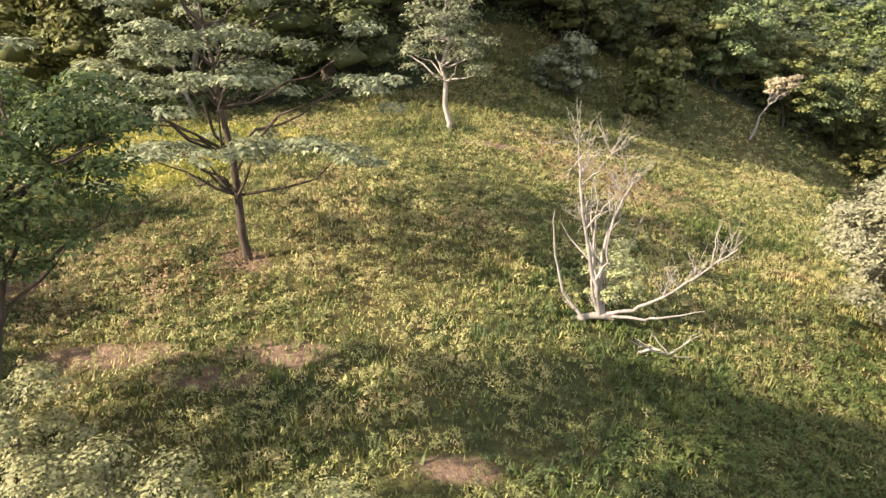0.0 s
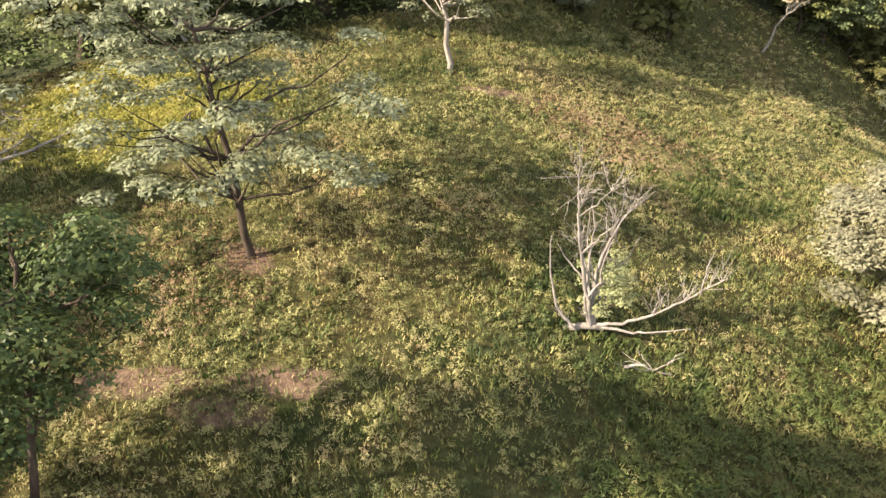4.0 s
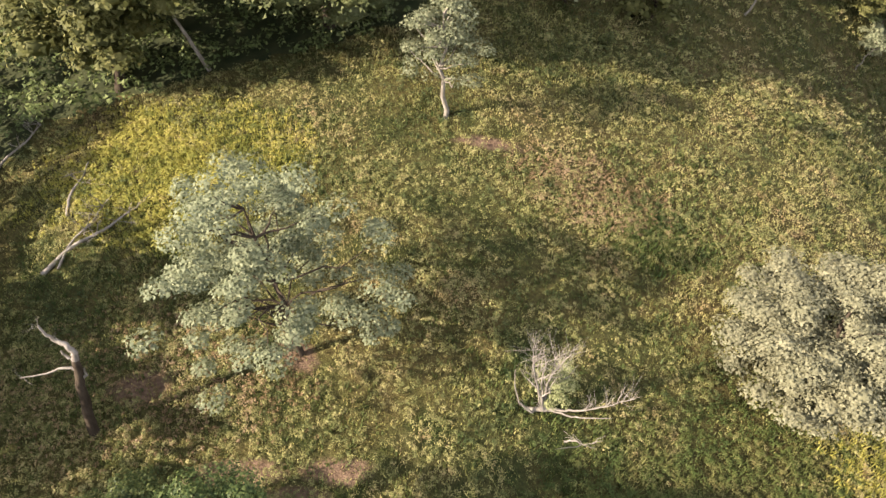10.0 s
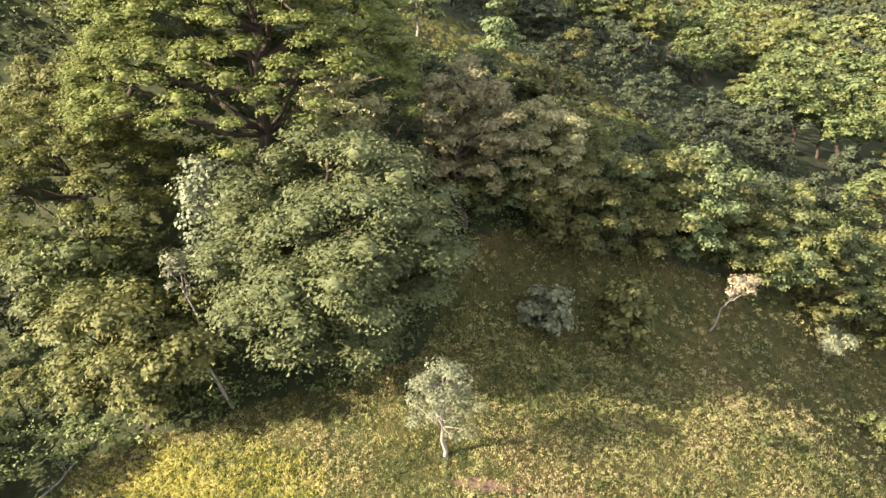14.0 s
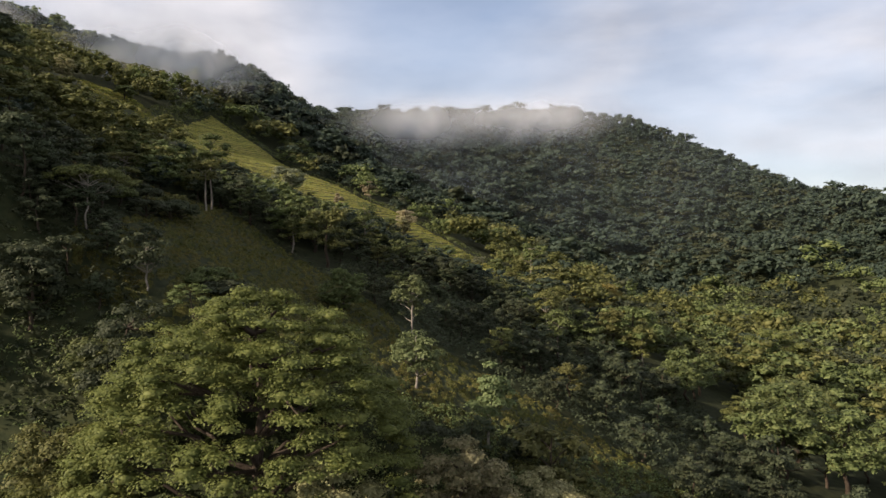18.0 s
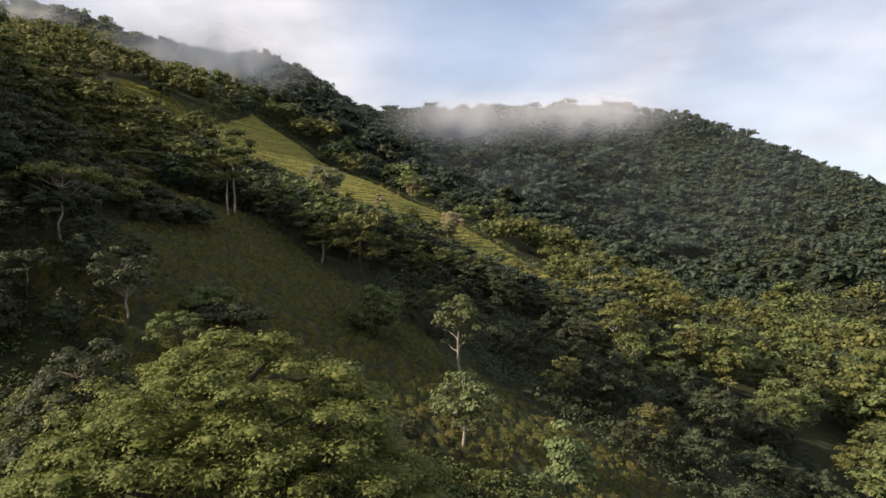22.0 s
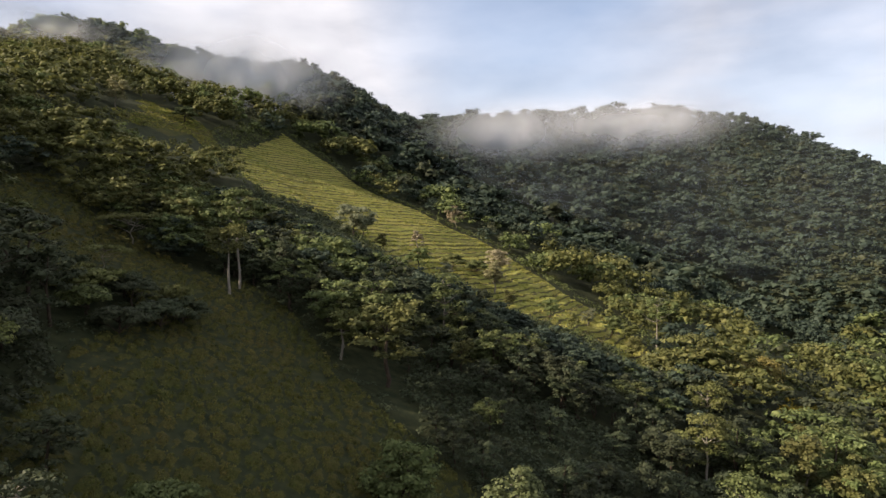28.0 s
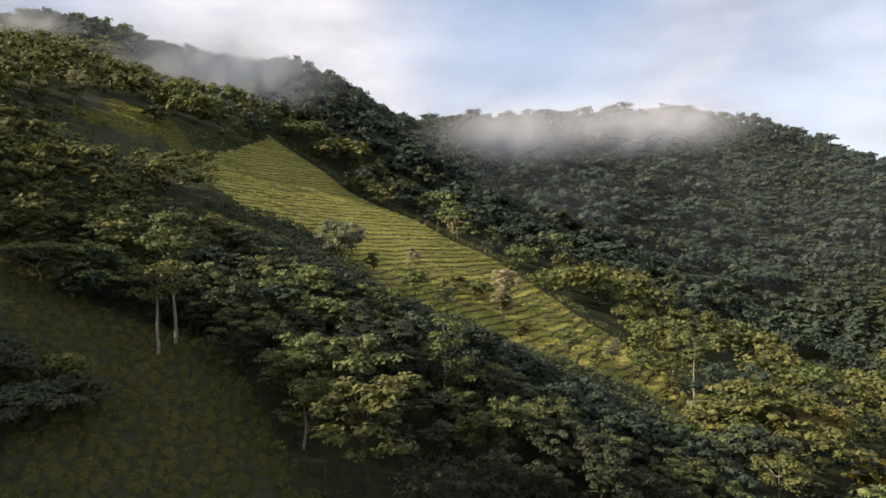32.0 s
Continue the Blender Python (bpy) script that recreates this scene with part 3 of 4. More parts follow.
stand("under_c", 46, "round", 12.0, 5.0, 1.0, 44, 1.6, 130, 0.4, DEEP, BARK, 0.3, -54.0, 90.0, "dark leafy tree below the long slope", limbs=8, tri=True)
# shrubs on the far pasture
SHRUB = [tree_meshes("shrub_%d" % i, 70 + i, "round", 4.0, 2.0, 0.3, 24, 0.75, 70, 0.3, (GREY, OLIVE, PALE, GREEN)[i], BARK, 0.1, limbs=10, core=i != 2) for i in range(4)]
for k, x, y, size, label in [(0, 11.4, 62.0, 1.45, "grey-green rounded pasture shrub"), (1, 20.4, 63.4, 1.9, "tall olive rounded pasture shrub"),
                             (3, 32.6, 54.7, 0.45, "small bright green pasture shrub"), (3, 55.0, 68.0, 1.1, "green shrub low on the pasture"),
                             (0, 54.2, 79.5, 1.0, "grey-green shrub low on the pasture"), (3, 15.0, 57.5, 0.4, "small green shrub in the grass")]:
    plant(SHRUB[k], x, y, label, 1.7 * x, size, name="shrub", category="shrub")
stand("pale_small", 38, "round", 7.0, 1.7, 4.4, 18, 0.8, 60, 0.3, PALE, PALEBARK, 0.12, 32.0, 69.9, "small leaning tree with pale blossom-like leaves", core=False, limbs=14, lean=(5.0, 1.5), apart=True)
stand("pale_low", 39, "round", 5.5, 1.7, 2.6, 14, 0.8, 60, 0.3, GREY, PALEBARK, 0.1, 50.0, 75.0, "small leaning tree with grey-green leaves", core=False, limbs=12, lean=(3.0, 0.5))

stand("low_right", 41, "round", 6.0, 3.4, 0.5, 50, 1.0, 200, 0.18, SILVER, BARK, 0.15, 27.5, 15.5, "low pale leafy tree below the pasture edge", limbs=8, tri=True)
stand("lean_white", 42, "cone", 15.0, 1.8, 10.0, 12, 1.0, 60, 0.3, GREY, PALEBARK, 0.16, -18.6, 50.5, "leaning tree with a bare white trunk", core=False, limbs=8, lean=(-4.5, 3.0), apart=True)

# ---- trees on the long slope ----
stand("white_stem", 81, "cone", 12.5, 3.4, 3.5, 30, 1.2, 80, 0.45, SAGE, PALEBARK, 0.22, 7.5, 92.3, "grey-green tree with whitish forked stem", core=False, limbs=18)
stand("pale_twigs", 82, "round", 9.5, 4.0, 1.5, 36, 1.2, 80, 0.42, SAGE, PALEBARK, 0.2, -3.2, 101.6, "pale leafy tree with bare twigs", core=False, limbs=24)
stand("open_crown", 83, "cone", 13.5, 5.0, 4.5, 34, 1.2, 90, 0.40, SAGE, PALEBARK, 0.24, -4.5, 124.6, "open-crowned grey-green tree on the slope", core=False, limbs=26, crook=0.012)
stand("round_bush", 84, "round", 8.6, 4.2, 0.4, 50, 1.2, 90, 0.42, GREEN, BARK, 0.2, -17.7, 128.5, "rounded bright green tree on open slope", limbs=8)
stand("slope_small", 85, "round", 9.0, 3.6, 3.0, 24, 1.1, 70, 0.42, DEEP, PALEBARK, 0.16, -42.7, 99.2, "small pale-stemmed tree on the slope", core=False, limbs=16)
for i, (x, y, h, r, shape, leaf) in enumerate([(-60.5, 140.5, 4.6, 3.6, "dome", DEEP), (-66.5, 142.0, 5, 3.8, "round", GREEN), (-58.5, 148.0, 5, 4.0, "dome", DEEP), (-69.0, 148.5, 5.5, 4.0, "dome", OLIVE),
                                           (-77.0, 188.0, 5.5, 3.6, "dome", DEEP), (-60.0, 116.0, 7.5, 4.5, "round", DEEP), (-60.5, 110.5, 9, 4.5, "round", DEEP), (-64.0, 123.0, 5.5, 3.8, "round", DEEP), (-67.5, 127.5, 5, 3.8, "round", DEEP), (-61.0, 99.0, 13, 4.5, "cone", DEEP),
                                           (-33.1, 107.0, 4, 4.5, "dome", DEEP), (-36.5, 110.0, 4.5, 3.6, "dome", GREEN)]):
    stand("slope_%d" % i, 140 + i, shape, h, r, h * 0.35, 30, r * 0.32, 100, 0.42, leaf, BARK, 0.2, x, y, "dark spreading tree on the open slope", limbs=12, tri=True)
stand("umbrella", 86, "dome", 10.5, 5.6, 8.0, 60, 1.0, 110, 0.36, BRIGHT, PALEBARK, 0.18, -54.0, 105.0, "flat-topped umbrella tree with bright sunlit crown", limbs=20, tri=True, core=False)
for i in range(7):   # low dark clump on the slope
    x, y = -58 - 3.4 * i + 0.8 * (i % 2), 153.5 - 1.5 * i + 3.4 * (i % 2)
    stand("mass_%d" % i, 230 + i, ("dome", "round")[i % 2], 4.6 + 0.5 * (i % 3), 3.6, 1.0, 34, 1.0, 90, 0.36, (DEEP, OLIVE, DEEP)[i % 3], BARK, 0.16, x, y, "low dark leafy tree in the clump on the slope", limbs=8, tri=True)
stand("layered_slope", 87, "dome", 7.0, 6.0, 5.4, 50, 1.0, 100, 0.38, OLIVE, PALEBARK, 0.16, -84.0, 181.0, "flat-topped olive tree on the open slope", limbs=18, tri=True, core=False)
stand("layered_slope_b", 88, "dome", 5.6, 3.6, 4.2, 34, 0.8, 90, 0.34, OLIVE, PALEBARK, 0.13, -73.5, 156.5, "small flat-topped olive tree on the open slope", limbs=14, tri=True, core=False)
for i, (x, y, h, r) in enumerate([(-59.7, 178.5, 21, 4.0), (-59.3, 173.0, 14, 3.0), (-20.8, 193.4, 16, 4.5), (28.7, 177.6, 14, 4.0), (27.3, 152.2, 13, 3.0), (36.5, 207.7, 14, 4.5), (38.2, 275.0, 21, 6.5)]):
    stand("tall_%d" % i, 90 + i, "round", h, r, h * 0.5, 22, 1.5, 90, 0.45, (GREEN, OLIVE)[i % 2], PALEBARK, 0.26, x, y, "tall tree with bare pale trunk", limbs=14, core=i in (0, 6), crook=0.012)
for i, (x, y, h, r, leaf, label) in enumerate([
        (60, 256, 15, 9.0, OCHRE, "yellow-brown broad forest tree"), (68.5, 243, 10, 5.0, YELLOW, "bright yellow-leaved forest tree"),
        (116, 231, 20, 11.0, BRIGHT, "broad bright green dome tree"), (-14.6, 306, 11, 4.5, PALE, "pale pinkish bare-looking tree"),
        (-40, 398, 12, 5.0, PALE, "pale grey tree at the meadow edge"), (-14.5, 284, 11, 3.4, BEIGE, "thin pale tree on the terraced meadow"),
        (-60, 268, 12, 6.5, GREY, "grey-green spreading tree by the meadow"), (-30, 292, 6, 4.0, OLIVE, "low olive tree on the terraced meadow"),
        (-22, 300, 5, 3.5, GREEN, "low green tree on the terraced meadow"), (-44, 300, 9, 2.2, PALE, "thin dry tree on the terraced meadow"),
        (-147, 419, 12, 4.0, GREEN, "lone tree on the meadow crest"), (-160, 345, 8, 5.0, GREEN, "dark tree in the upper glade"),
        (-176, 318, 14, 6.0, BEIGE, "tall pale-branched tree in the upper glade")]):
    stand("mark_%d" % i, 110 + i, "round" if h > 9 else "dome", h, r, h * 0.25, 34, r * 0.3, 170, 0.5, leaf, PALEBARK if leaf in (PALE, BEIGE) else BARK, 0.25, x, y, label, limbs=12, core=leaf not in (PALE, BEIGE), tri=True)
MEADOW_TREE = [tree_meshes("meadow_tree_%d" % i, 190 + i, "round", 7.5, 3.2, 1.6, 22, 1.2, 60, 0.5, (GREEN, OLIVE, GREY)[i], BARK if i < 2 else PALEBARK, 0.18, limbs=9, core=i < 2, tri=True) for i in range(3)]
for i, (x, y, size) in enumerate([(4, 274, 1.0), (11, 270, 0.8), (17, 283, 0.7), (24, 276, 1.1), (29, 264, 1.0), (34, 250, 1.1), (37, 262, 0.9), (-9, 273, 0.9), (-30, 272, 0.9), (-38, 268, 1.1), (31, 286, 0.8), (20, 300, 0.6), (-62, 290, 1.0), (-52, 276, 0.8)]):
    taken.append((x, y, 3))
    plant(MEADOW_TREE[i % 3], x, y, ("small green tree on the terraced meadow", "small olive tree on the terraced meadow", "small grey-green tree on the terraced meadow")[i % 3], 1.9 * i, size, "trees on the meadow")
# ---- forest on the slopes ----
KIT = {}
for i, (shape, h, rad, base, leaf) in enumerate([
        ("round", 13.0, 5.2, 3.0, GREEN), ("dome", 14.0, 6.5, 6.0, GREEN), ("round", 11.0, 4.6, 2.0, DEEP), ("dome", 12.0, 6.0, 5.0, DEEP),
        ("round", 12.0, 5.0, 3.0, OLIVE), ("cone", 14.0, 4.2, 3.0, OLIVE), ("dome", 13.0, 7.0, 5.0, BRIGHT), ("round", 12.0, 5.5, 3.0, BRIGHT)]):
    KIT[i] = tree_meshes("wood_%d" % i, 40 + i, shape, h, rad, base, 34, 1.25, 54, 0.52, leaf, BARK if i != 5 else PALEBARK, 0.28, limbs=5, tri=True, flat=0.42)
VALLEY = [tree_meshes("valley_%d" % i, 55 + i, "dome" if i != 1 else "round", (17.0, 16.0, 18.0)[i], 8.2, 5.0, 40, 1.8, 80, 0.58, (BRIGHT, GREEN, OLIVE)[i], BARK, 0.4, limbs=8, tri=True, flat=0.45) for i in range(3)]
VALLEY_LABEL = ("broad sunlit yellow-green valley tree", "broad green valley tree", "broad olive-green valley tree")
KIT_LABEL = ("round-crowned green forest tree", "flat-topped green forest tree", "dark green dense forest tree", "dark green spreading forest tree",
             "olive-brown leafy forest tree", "olive-green narrow forest tree", "sunlit yellow-green spreading tree", "sunlit yellow-green round tree")


def far_tree(seed):
    rng = np.random.default_rng(seed)
    c, r = clump_centres(rng, ("dome", "round")[seed % 2], 13, (3.5, 2.0)[seed % 2], 8.5, 4.6, 1.95)
    r = r * (1, 1, 1.35)
    return join([leaf_cloud(rng, c, r, 15, 0.9, 0.2, 0.3, True), cores(rng, c, r, 0.5, True)])


FAR = [far_tree(s) for s in range(9)]


def mid_tree(seed):
    """A crown on the nearer slopes: many small clumps of leaf sprays."""
    rng = np.random.default_rng(400 + seed)
    c, r = clump_centres(rng, ("dome", "round")[seed % 2], 24, (3.5, 1.5)[seed % 2], 9.0, 4.9, 1.35)
    return join([leaf_cloud(rng, c, r, 24, 0.6, 0.2, 0.35, True), cores(rng, c, r, 0.62, True)])


MID = [mid_tree(s) for s in range(9)]


def speck_tree(seed):
    """A crown far up the mountain: a few lumps with loose sprays on top."""
    rng = np.random.default_rng(300 + seed)
    c, r = clump_centres(rng, ("dome", "round")[seed % 2], 5, 3.5, 8.0, 3.4, 2.4)
    return join([leaf_cloud(rng, c, r, 14, 1.45, 0.2, 0.3, True), cores(rng, c, r, 0.62, True)])


SPECK = [speck_tree(s) for s in range(9)]
rng = np.random.default_rng(7)


def in_view(x, y):
    """Within the wedge of land that the flight looks over."""
    return abs(math.degrees(math.atan2(x + 0.1 * y, y + 25)) + 3) < 40


for i in range(12):   # close wood on the steep slope below the open hillside, its shade in dark leaves
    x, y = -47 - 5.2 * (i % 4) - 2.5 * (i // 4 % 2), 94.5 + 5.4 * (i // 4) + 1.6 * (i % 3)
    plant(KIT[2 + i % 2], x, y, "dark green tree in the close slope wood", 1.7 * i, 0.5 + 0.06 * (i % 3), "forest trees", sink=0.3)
    taken.append((x, y, 3))
far_sets = {k: [] for k in range(6)}
gap_y = 30.0
while gap_y < 1150:
    d = 9.2 + 0.008 * gap_y
    if 176 < gap_y < 270:
        d = 7.4
    if gap_y > 440:
        d = 9.0
    for gap_x in np.arange(-820, 900, d):
        x, y = gap_x + rng.uniform(-0.5, 0.5) * d, gap_y + rng.uniform(-0.5, 0.5) * d
        turn, size = rng.uniform(0, 6.28), rng.uniform(0.75, 1.35)
        r_crest = np.interp(math.degrees(math.atan2(x, y)), CREST_AZ, CREST_R)
        if not in_view(x, y) or (y < 110 and abs(x) > 90) or math.hypot(x, y) > 1.02 * r_crest:
            continue
        if 176 < y < 276 and not (-105 < x < 35) and rng.uniform() < 0.6:
            continue
        p, q = np.array([x]), np.array([y])
        if any(inside(p, q, poly)[0] for poly in (PASTURE, SLOPE, MEADOW, GLADE)):
            continue
        if any((x - tx) ** 2 + (y - ty) ** 2 < (0.75 * tr) ** 2 for tx, ty, tr in taken):
            continue
        valley = x > np.interp(y, (120, 178, 235, 430), (57, 56, 42, 62)) and 120 < y < 430
        hedge_row = -25 < x < 45 + 0.1 * y and 84 < y < 178
        if valley and rng.uniform() < 0.52:
            continue
        if valley:
            size *= 1.5
        if hedge_row:
            size *= 0.66
        if y < 100 and x < 0:
            size *= 0.6
        if -175 < x < -95 and 225 < y < 330:   # low wood below the upper clearing
            size *= 0.78 - 0.13 * (y > 265)
        if -162 < x < -106 and 246 < y < 348:   # thicket at the foot of the upper clearing
            size = min(size, 0.36 if x < -126 else 0.7)
        band = 176 < y < 292 and -100 < x < 34
        if band:   # lower and lower towards the meadow
            size = min(size * 0.72, max(0.26, 1.0 - (y - 212) / 60))
        tone = wave(x, y, 45, 4.0) + 1.0 * rng.normal() - 0.2
        up = float(step(y + 45 * wave(x, y, 70, 2.5), 330, 470))   # darker leaves stand in for cloud shade on the mountain
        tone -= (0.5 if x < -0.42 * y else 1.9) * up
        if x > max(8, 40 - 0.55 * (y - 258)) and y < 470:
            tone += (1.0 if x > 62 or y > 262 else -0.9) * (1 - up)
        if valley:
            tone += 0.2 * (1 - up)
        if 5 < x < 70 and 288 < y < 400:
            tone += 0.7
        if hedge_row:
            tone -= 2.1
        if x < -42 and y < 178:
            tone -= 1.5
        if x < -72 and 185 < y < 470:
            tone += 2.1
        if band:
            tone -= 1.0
        if math.hypot(x + 10, y - 60) < (106 if x < 36 else 122) + 0.175 * y and (-75 if y > 180 else -125) < x < 170:
            if valley:
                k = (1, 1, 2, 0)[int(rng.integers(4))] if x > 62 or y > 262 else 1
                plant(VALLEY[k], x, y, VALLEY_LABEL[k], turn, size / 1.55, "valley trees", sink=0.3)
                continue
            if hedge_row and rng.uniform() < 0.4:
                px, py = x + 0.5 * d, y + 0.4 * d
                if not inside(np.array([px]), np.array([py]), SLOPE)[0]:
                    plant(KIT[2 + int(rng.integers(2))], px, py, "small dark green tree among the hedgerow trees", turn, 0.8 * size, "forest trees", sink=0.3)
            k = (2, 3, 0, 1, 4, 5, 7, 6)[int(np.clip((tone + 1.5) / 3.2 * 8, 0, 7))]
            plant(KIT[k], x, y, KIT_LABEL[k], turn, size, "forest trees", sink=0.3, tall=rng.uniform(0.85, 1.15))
        else:
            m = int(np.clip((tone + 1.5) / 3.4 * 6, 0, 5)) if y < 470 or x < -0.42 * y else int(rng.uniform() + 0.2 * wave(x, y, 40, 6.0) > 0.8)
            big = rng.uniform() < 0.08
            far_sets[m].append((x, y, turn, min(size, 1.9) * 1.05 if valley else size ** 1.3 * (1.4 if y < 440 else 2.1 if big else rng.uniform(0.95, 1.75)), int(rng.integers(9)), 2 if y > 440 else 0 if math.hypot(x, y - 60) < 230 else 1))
    gap_y += d * (0.5 if 176 < gap_y < 270 else 0.92)
for m, rows in far_sets.items():
    pieces = []
    for x, y, turn, size, v, speck in rows:
        fv, ff = (SPECK if speck == 2 else MID if speck == 0 else FAR)[v]
        co, si = math.cos(turn), math.sin(turn)
        spun = np.stack([fv[:, 0] * co - fv[:, 1] * si, fv[:, 0] * si + fv[:, 1] * co, fv[:, 2]], 1) * size
        pieces.append((spun + np.array([x, y, ground_z(x, y) - 0.5]), ff))
    fv, ff = join(pieces)
    wood = new("forest", mesh_from("forest", fv, ff, ((MOUNTAIN_SHADE, DEEP, GREEN, GREEN, OLIVE, BRIGHT)[m],)))
    tagged(wood, ("distant mountain forest with shade put into its dark green leaves", "deep green distant mountain forest", "green distant mountain forest",
                  "mid-green distant mountain forest", "olive distant mountain forest", "sunlit yellow-green distant forest")[m], "forest", kind="stuff")
# ---- dead tree, snag and fallen wood on the pasture ----
def wood_part(name, parent, lines_, sides=6, mat=None):
    """Branches as one mesh: each a crooked tapered tube; points and end radii in metres."""
    rng_ = np.random.default_rng(len(lines_) + len(name))
    pieces = []
    for pts, r0, r1 in lines_:
        p = np.array(pts, float)
        t = np.linspace(0, len(p) - 1, 4 * (len(p) - 1) + 1)
        q = np.stack([np.interp(t, np.arange(len(p)), p[:, k]) for k in range(3)], 1)
        q[1:-1] += rng_.normal(size=q[1:-1].shape) * 0.025
        pieces.append(tube(q, np.linspace(r0, r1, len(q)), sides))
    v, f = join(pieces)
    ob = new(name, mesh_from(name, v, f, (mat or DEADWOOD,), smooth=True))
    ob.parent = parent
    return tagged(ob, kind="stuff") if name == "twig" else ob


def twigs(seed, tips, n, length, r, up=0.5):
    """Fans of thin twigs that spring from the given points."""
    g, out = np.random.default_rng(seed), []
    for tip in tips:
        tip = np.array(tip, float)
        for _ in range(n):
            d = g.normal(size=3) * (0.55, 0.35, 0.4) + (0, 0, up)
            d /= np.linalg.norm(d)
            m, e = tip + d * length * g.uniform(0.3, 0.5), tip + d * length * g.uniform(0.7, 1.2) + g.normal(size=3) * 0.12
            out.append(([tip, m, e], r, r * 0.35))
            out.append(([m, m + (e - m) * 0.6 + g.normal(size=3) * 0.22], r * 0.7, r * 0.3))
    return out


dead = new("dead_tree")
dead.location = (5.75, 22.5, -8.3)
tagged(dead, "bleached leafless dead tree with lying trunk", "dead tree")
wood_part("trunk", dead, [([(-1.55, 0.25, -0.62), (-1.1, 0.2, -0.3), (-0.6, 0.1, -0.12), (0, 0, 0.0), (0.6, 0.1, -0.15)], 0.17, 0.13)], 9, PALEBARK)
wood_part("stem", dead, [([(0.05, 0, 0.0), (-0.15, -0.1, 1.2), (-0.5, -0.3, 2.5), (-0.9, -0.7, 4.4), (-1.05, -1.0, 5.4), (-1.2, -1.1, 6.6)], 0.105, 0.02)], 8)
wood_part("stem", dead, [([(0.12, 0.02, 0.0), (0.05, 0.1, 1.5), (0.2, 0.1, 3.0), (0.55, 0.0, 4.0), (0.95, -0.1, 4.9)], 0.095, 0.022)], 8)
wood_part("limb", dead, [([(-0.55, -0.15, -0.05), (-1.2, -0.2, 0.7), (-1.5, -0.25, 1.4), (-1.75, -0.25, 2.7), (-1.8, -0.3, 4.1)], 0.07, 0.02)])
wood_part("limb", dead, [([(0.3, 0.05, 0.05), (1.2, -0.3, 0.3), (2.2, -0.7, 0.95), (3.2, -1.0, 1.75), (4.5, -1.3, 2.85)], 0.085, 0.02)])
wood_part("limb", dead, [([(0.45, 0.0, 0.0), (1.6, -0.5, 0.0), (2.6, -0.7, 0.2), (3.7, -0.9, 0.45)], 0.07, 0.015)])
wood_part("limb", dead, [([(0.1, 0.0, 0.5), (0.5, 0.1, 0.9), (0.9, 0.2, 2.0), (1.0, 0.2, 2.6)], 0.05, 0.012)])
wood_part("limb", dead, [([(-0.4, -0.25, 2.2), (-0.9, -0.1, 2.7), (-1.5, 0.0, 3.6)], 0.05, 0.012)])
wood_part("limb", dead, [([(-0.72, -0.5, 3.4), (-0.3, -0.8, 4.1), (0.3, -1.1, 4.9)], 0.045, 0.012)])
wood_part("limb", dead, [([(-1.0, -0.9, 5.1), (-0.5, -1.1, 5.6), (0.0, -1.3, 6.3)], 0.035, 0.01)])
wood_part("limb", dead, [([(-0.2, -0.12, 1.4), (0.15, -0.4, 2.2), (0.1, -0.7, 3.3), (0.3, -0.9, 4.2)], 0.05, 0.014)])
wood_part("limb", dead, [([(0.1, 0.1, 1.8), (-0.2, 0.3, 2.8), (-0.35, 0.4, 4.0), (-0.3, 0.4, 5.0)], 0.045, 0.012)])
wood_part("limb", dead, [([(0.25, 0.1, 3.1), (0.7, 0.3, 3.6), (0.9, 0.4, 4.5)], 0.035, 0.01)])
for stem, r0 in (([(0.05, 0.05, 0.1), (-0.1, 0.2, 1.4), (-0.25, 0.15, 2.9), (-0.2, -0.1, 4.3), (-0.45, -0.3, 5.6)], 0.075),
                 ([(0.2, 0.05, 0.05), (0.3, 0.1, 1.3), (0.15, 0.2, 2.6), (0.35, 0.2, 3.8), (0.25, 0.1, 4.9)], 0.065),
                 ([(0.0, -0.05, 0.1), (-0.3, -0.1, 1.0), (-0.25, -0.2, 2.3), (-0.6, -0.1, 3.4), (-0.55, 0.0, 4.4)], 0.06),
                 ([(0.15, 0.0, 1.5), (0.6, 0.1, 2.3), (1.2, 0.15, 2.9), (1.6, 0.2, 3.8)], 0.045),
                 ([(2.2, -0.7, 0.95), (2.35, -0.7, 1.6), (2.3, -0.75, 2.3)], 0.03),
                 ([(3.7, -1.1, 2.1), (3.75, -1.1, 2.9), (3.95, -1.1, 3.9)], 0.03)):
    wood_part("limb", dead, [(stem, r0, 0.012)])
wood_part("twig", dead, twigs(3, [(-1.15, -1.05, 6.0), (-0.7, -0.55, 3.6), (-1.2, -1.1, 6.6), (-1.0, -0.9, 5.4), (-0.1, -1.3, 6.2), (0.3, -1.1, 4.9), (0.95, -0.1, 4.9), (0.5, 0, 3.9), (-0.8, -0.6, 4.0)], 9, 1.3, 0.014), 4)
wood_part("twig", dead, twigs(4, [(2.2, -0.7, 0.95), (2.7, -0.85, 1.3), (3.2, -1.0, 1.75), (3.9, -1.15, 2.3), (4.3, -1.25, 2.7)], 6, 1.1, 0.013, 0.9), 4)
wood_part("twig", dead, twigs(5, [(-0.2, 0, 0.4), (0.2, 0, 0.3), (-0.9, -0.2, 0.3), (0.2, 0.1, 2.8), (0.9, 0.2, 2.2), (0.0, 0.1, 1.6)], 4, 0.9, 0.011, 0.7), 4)

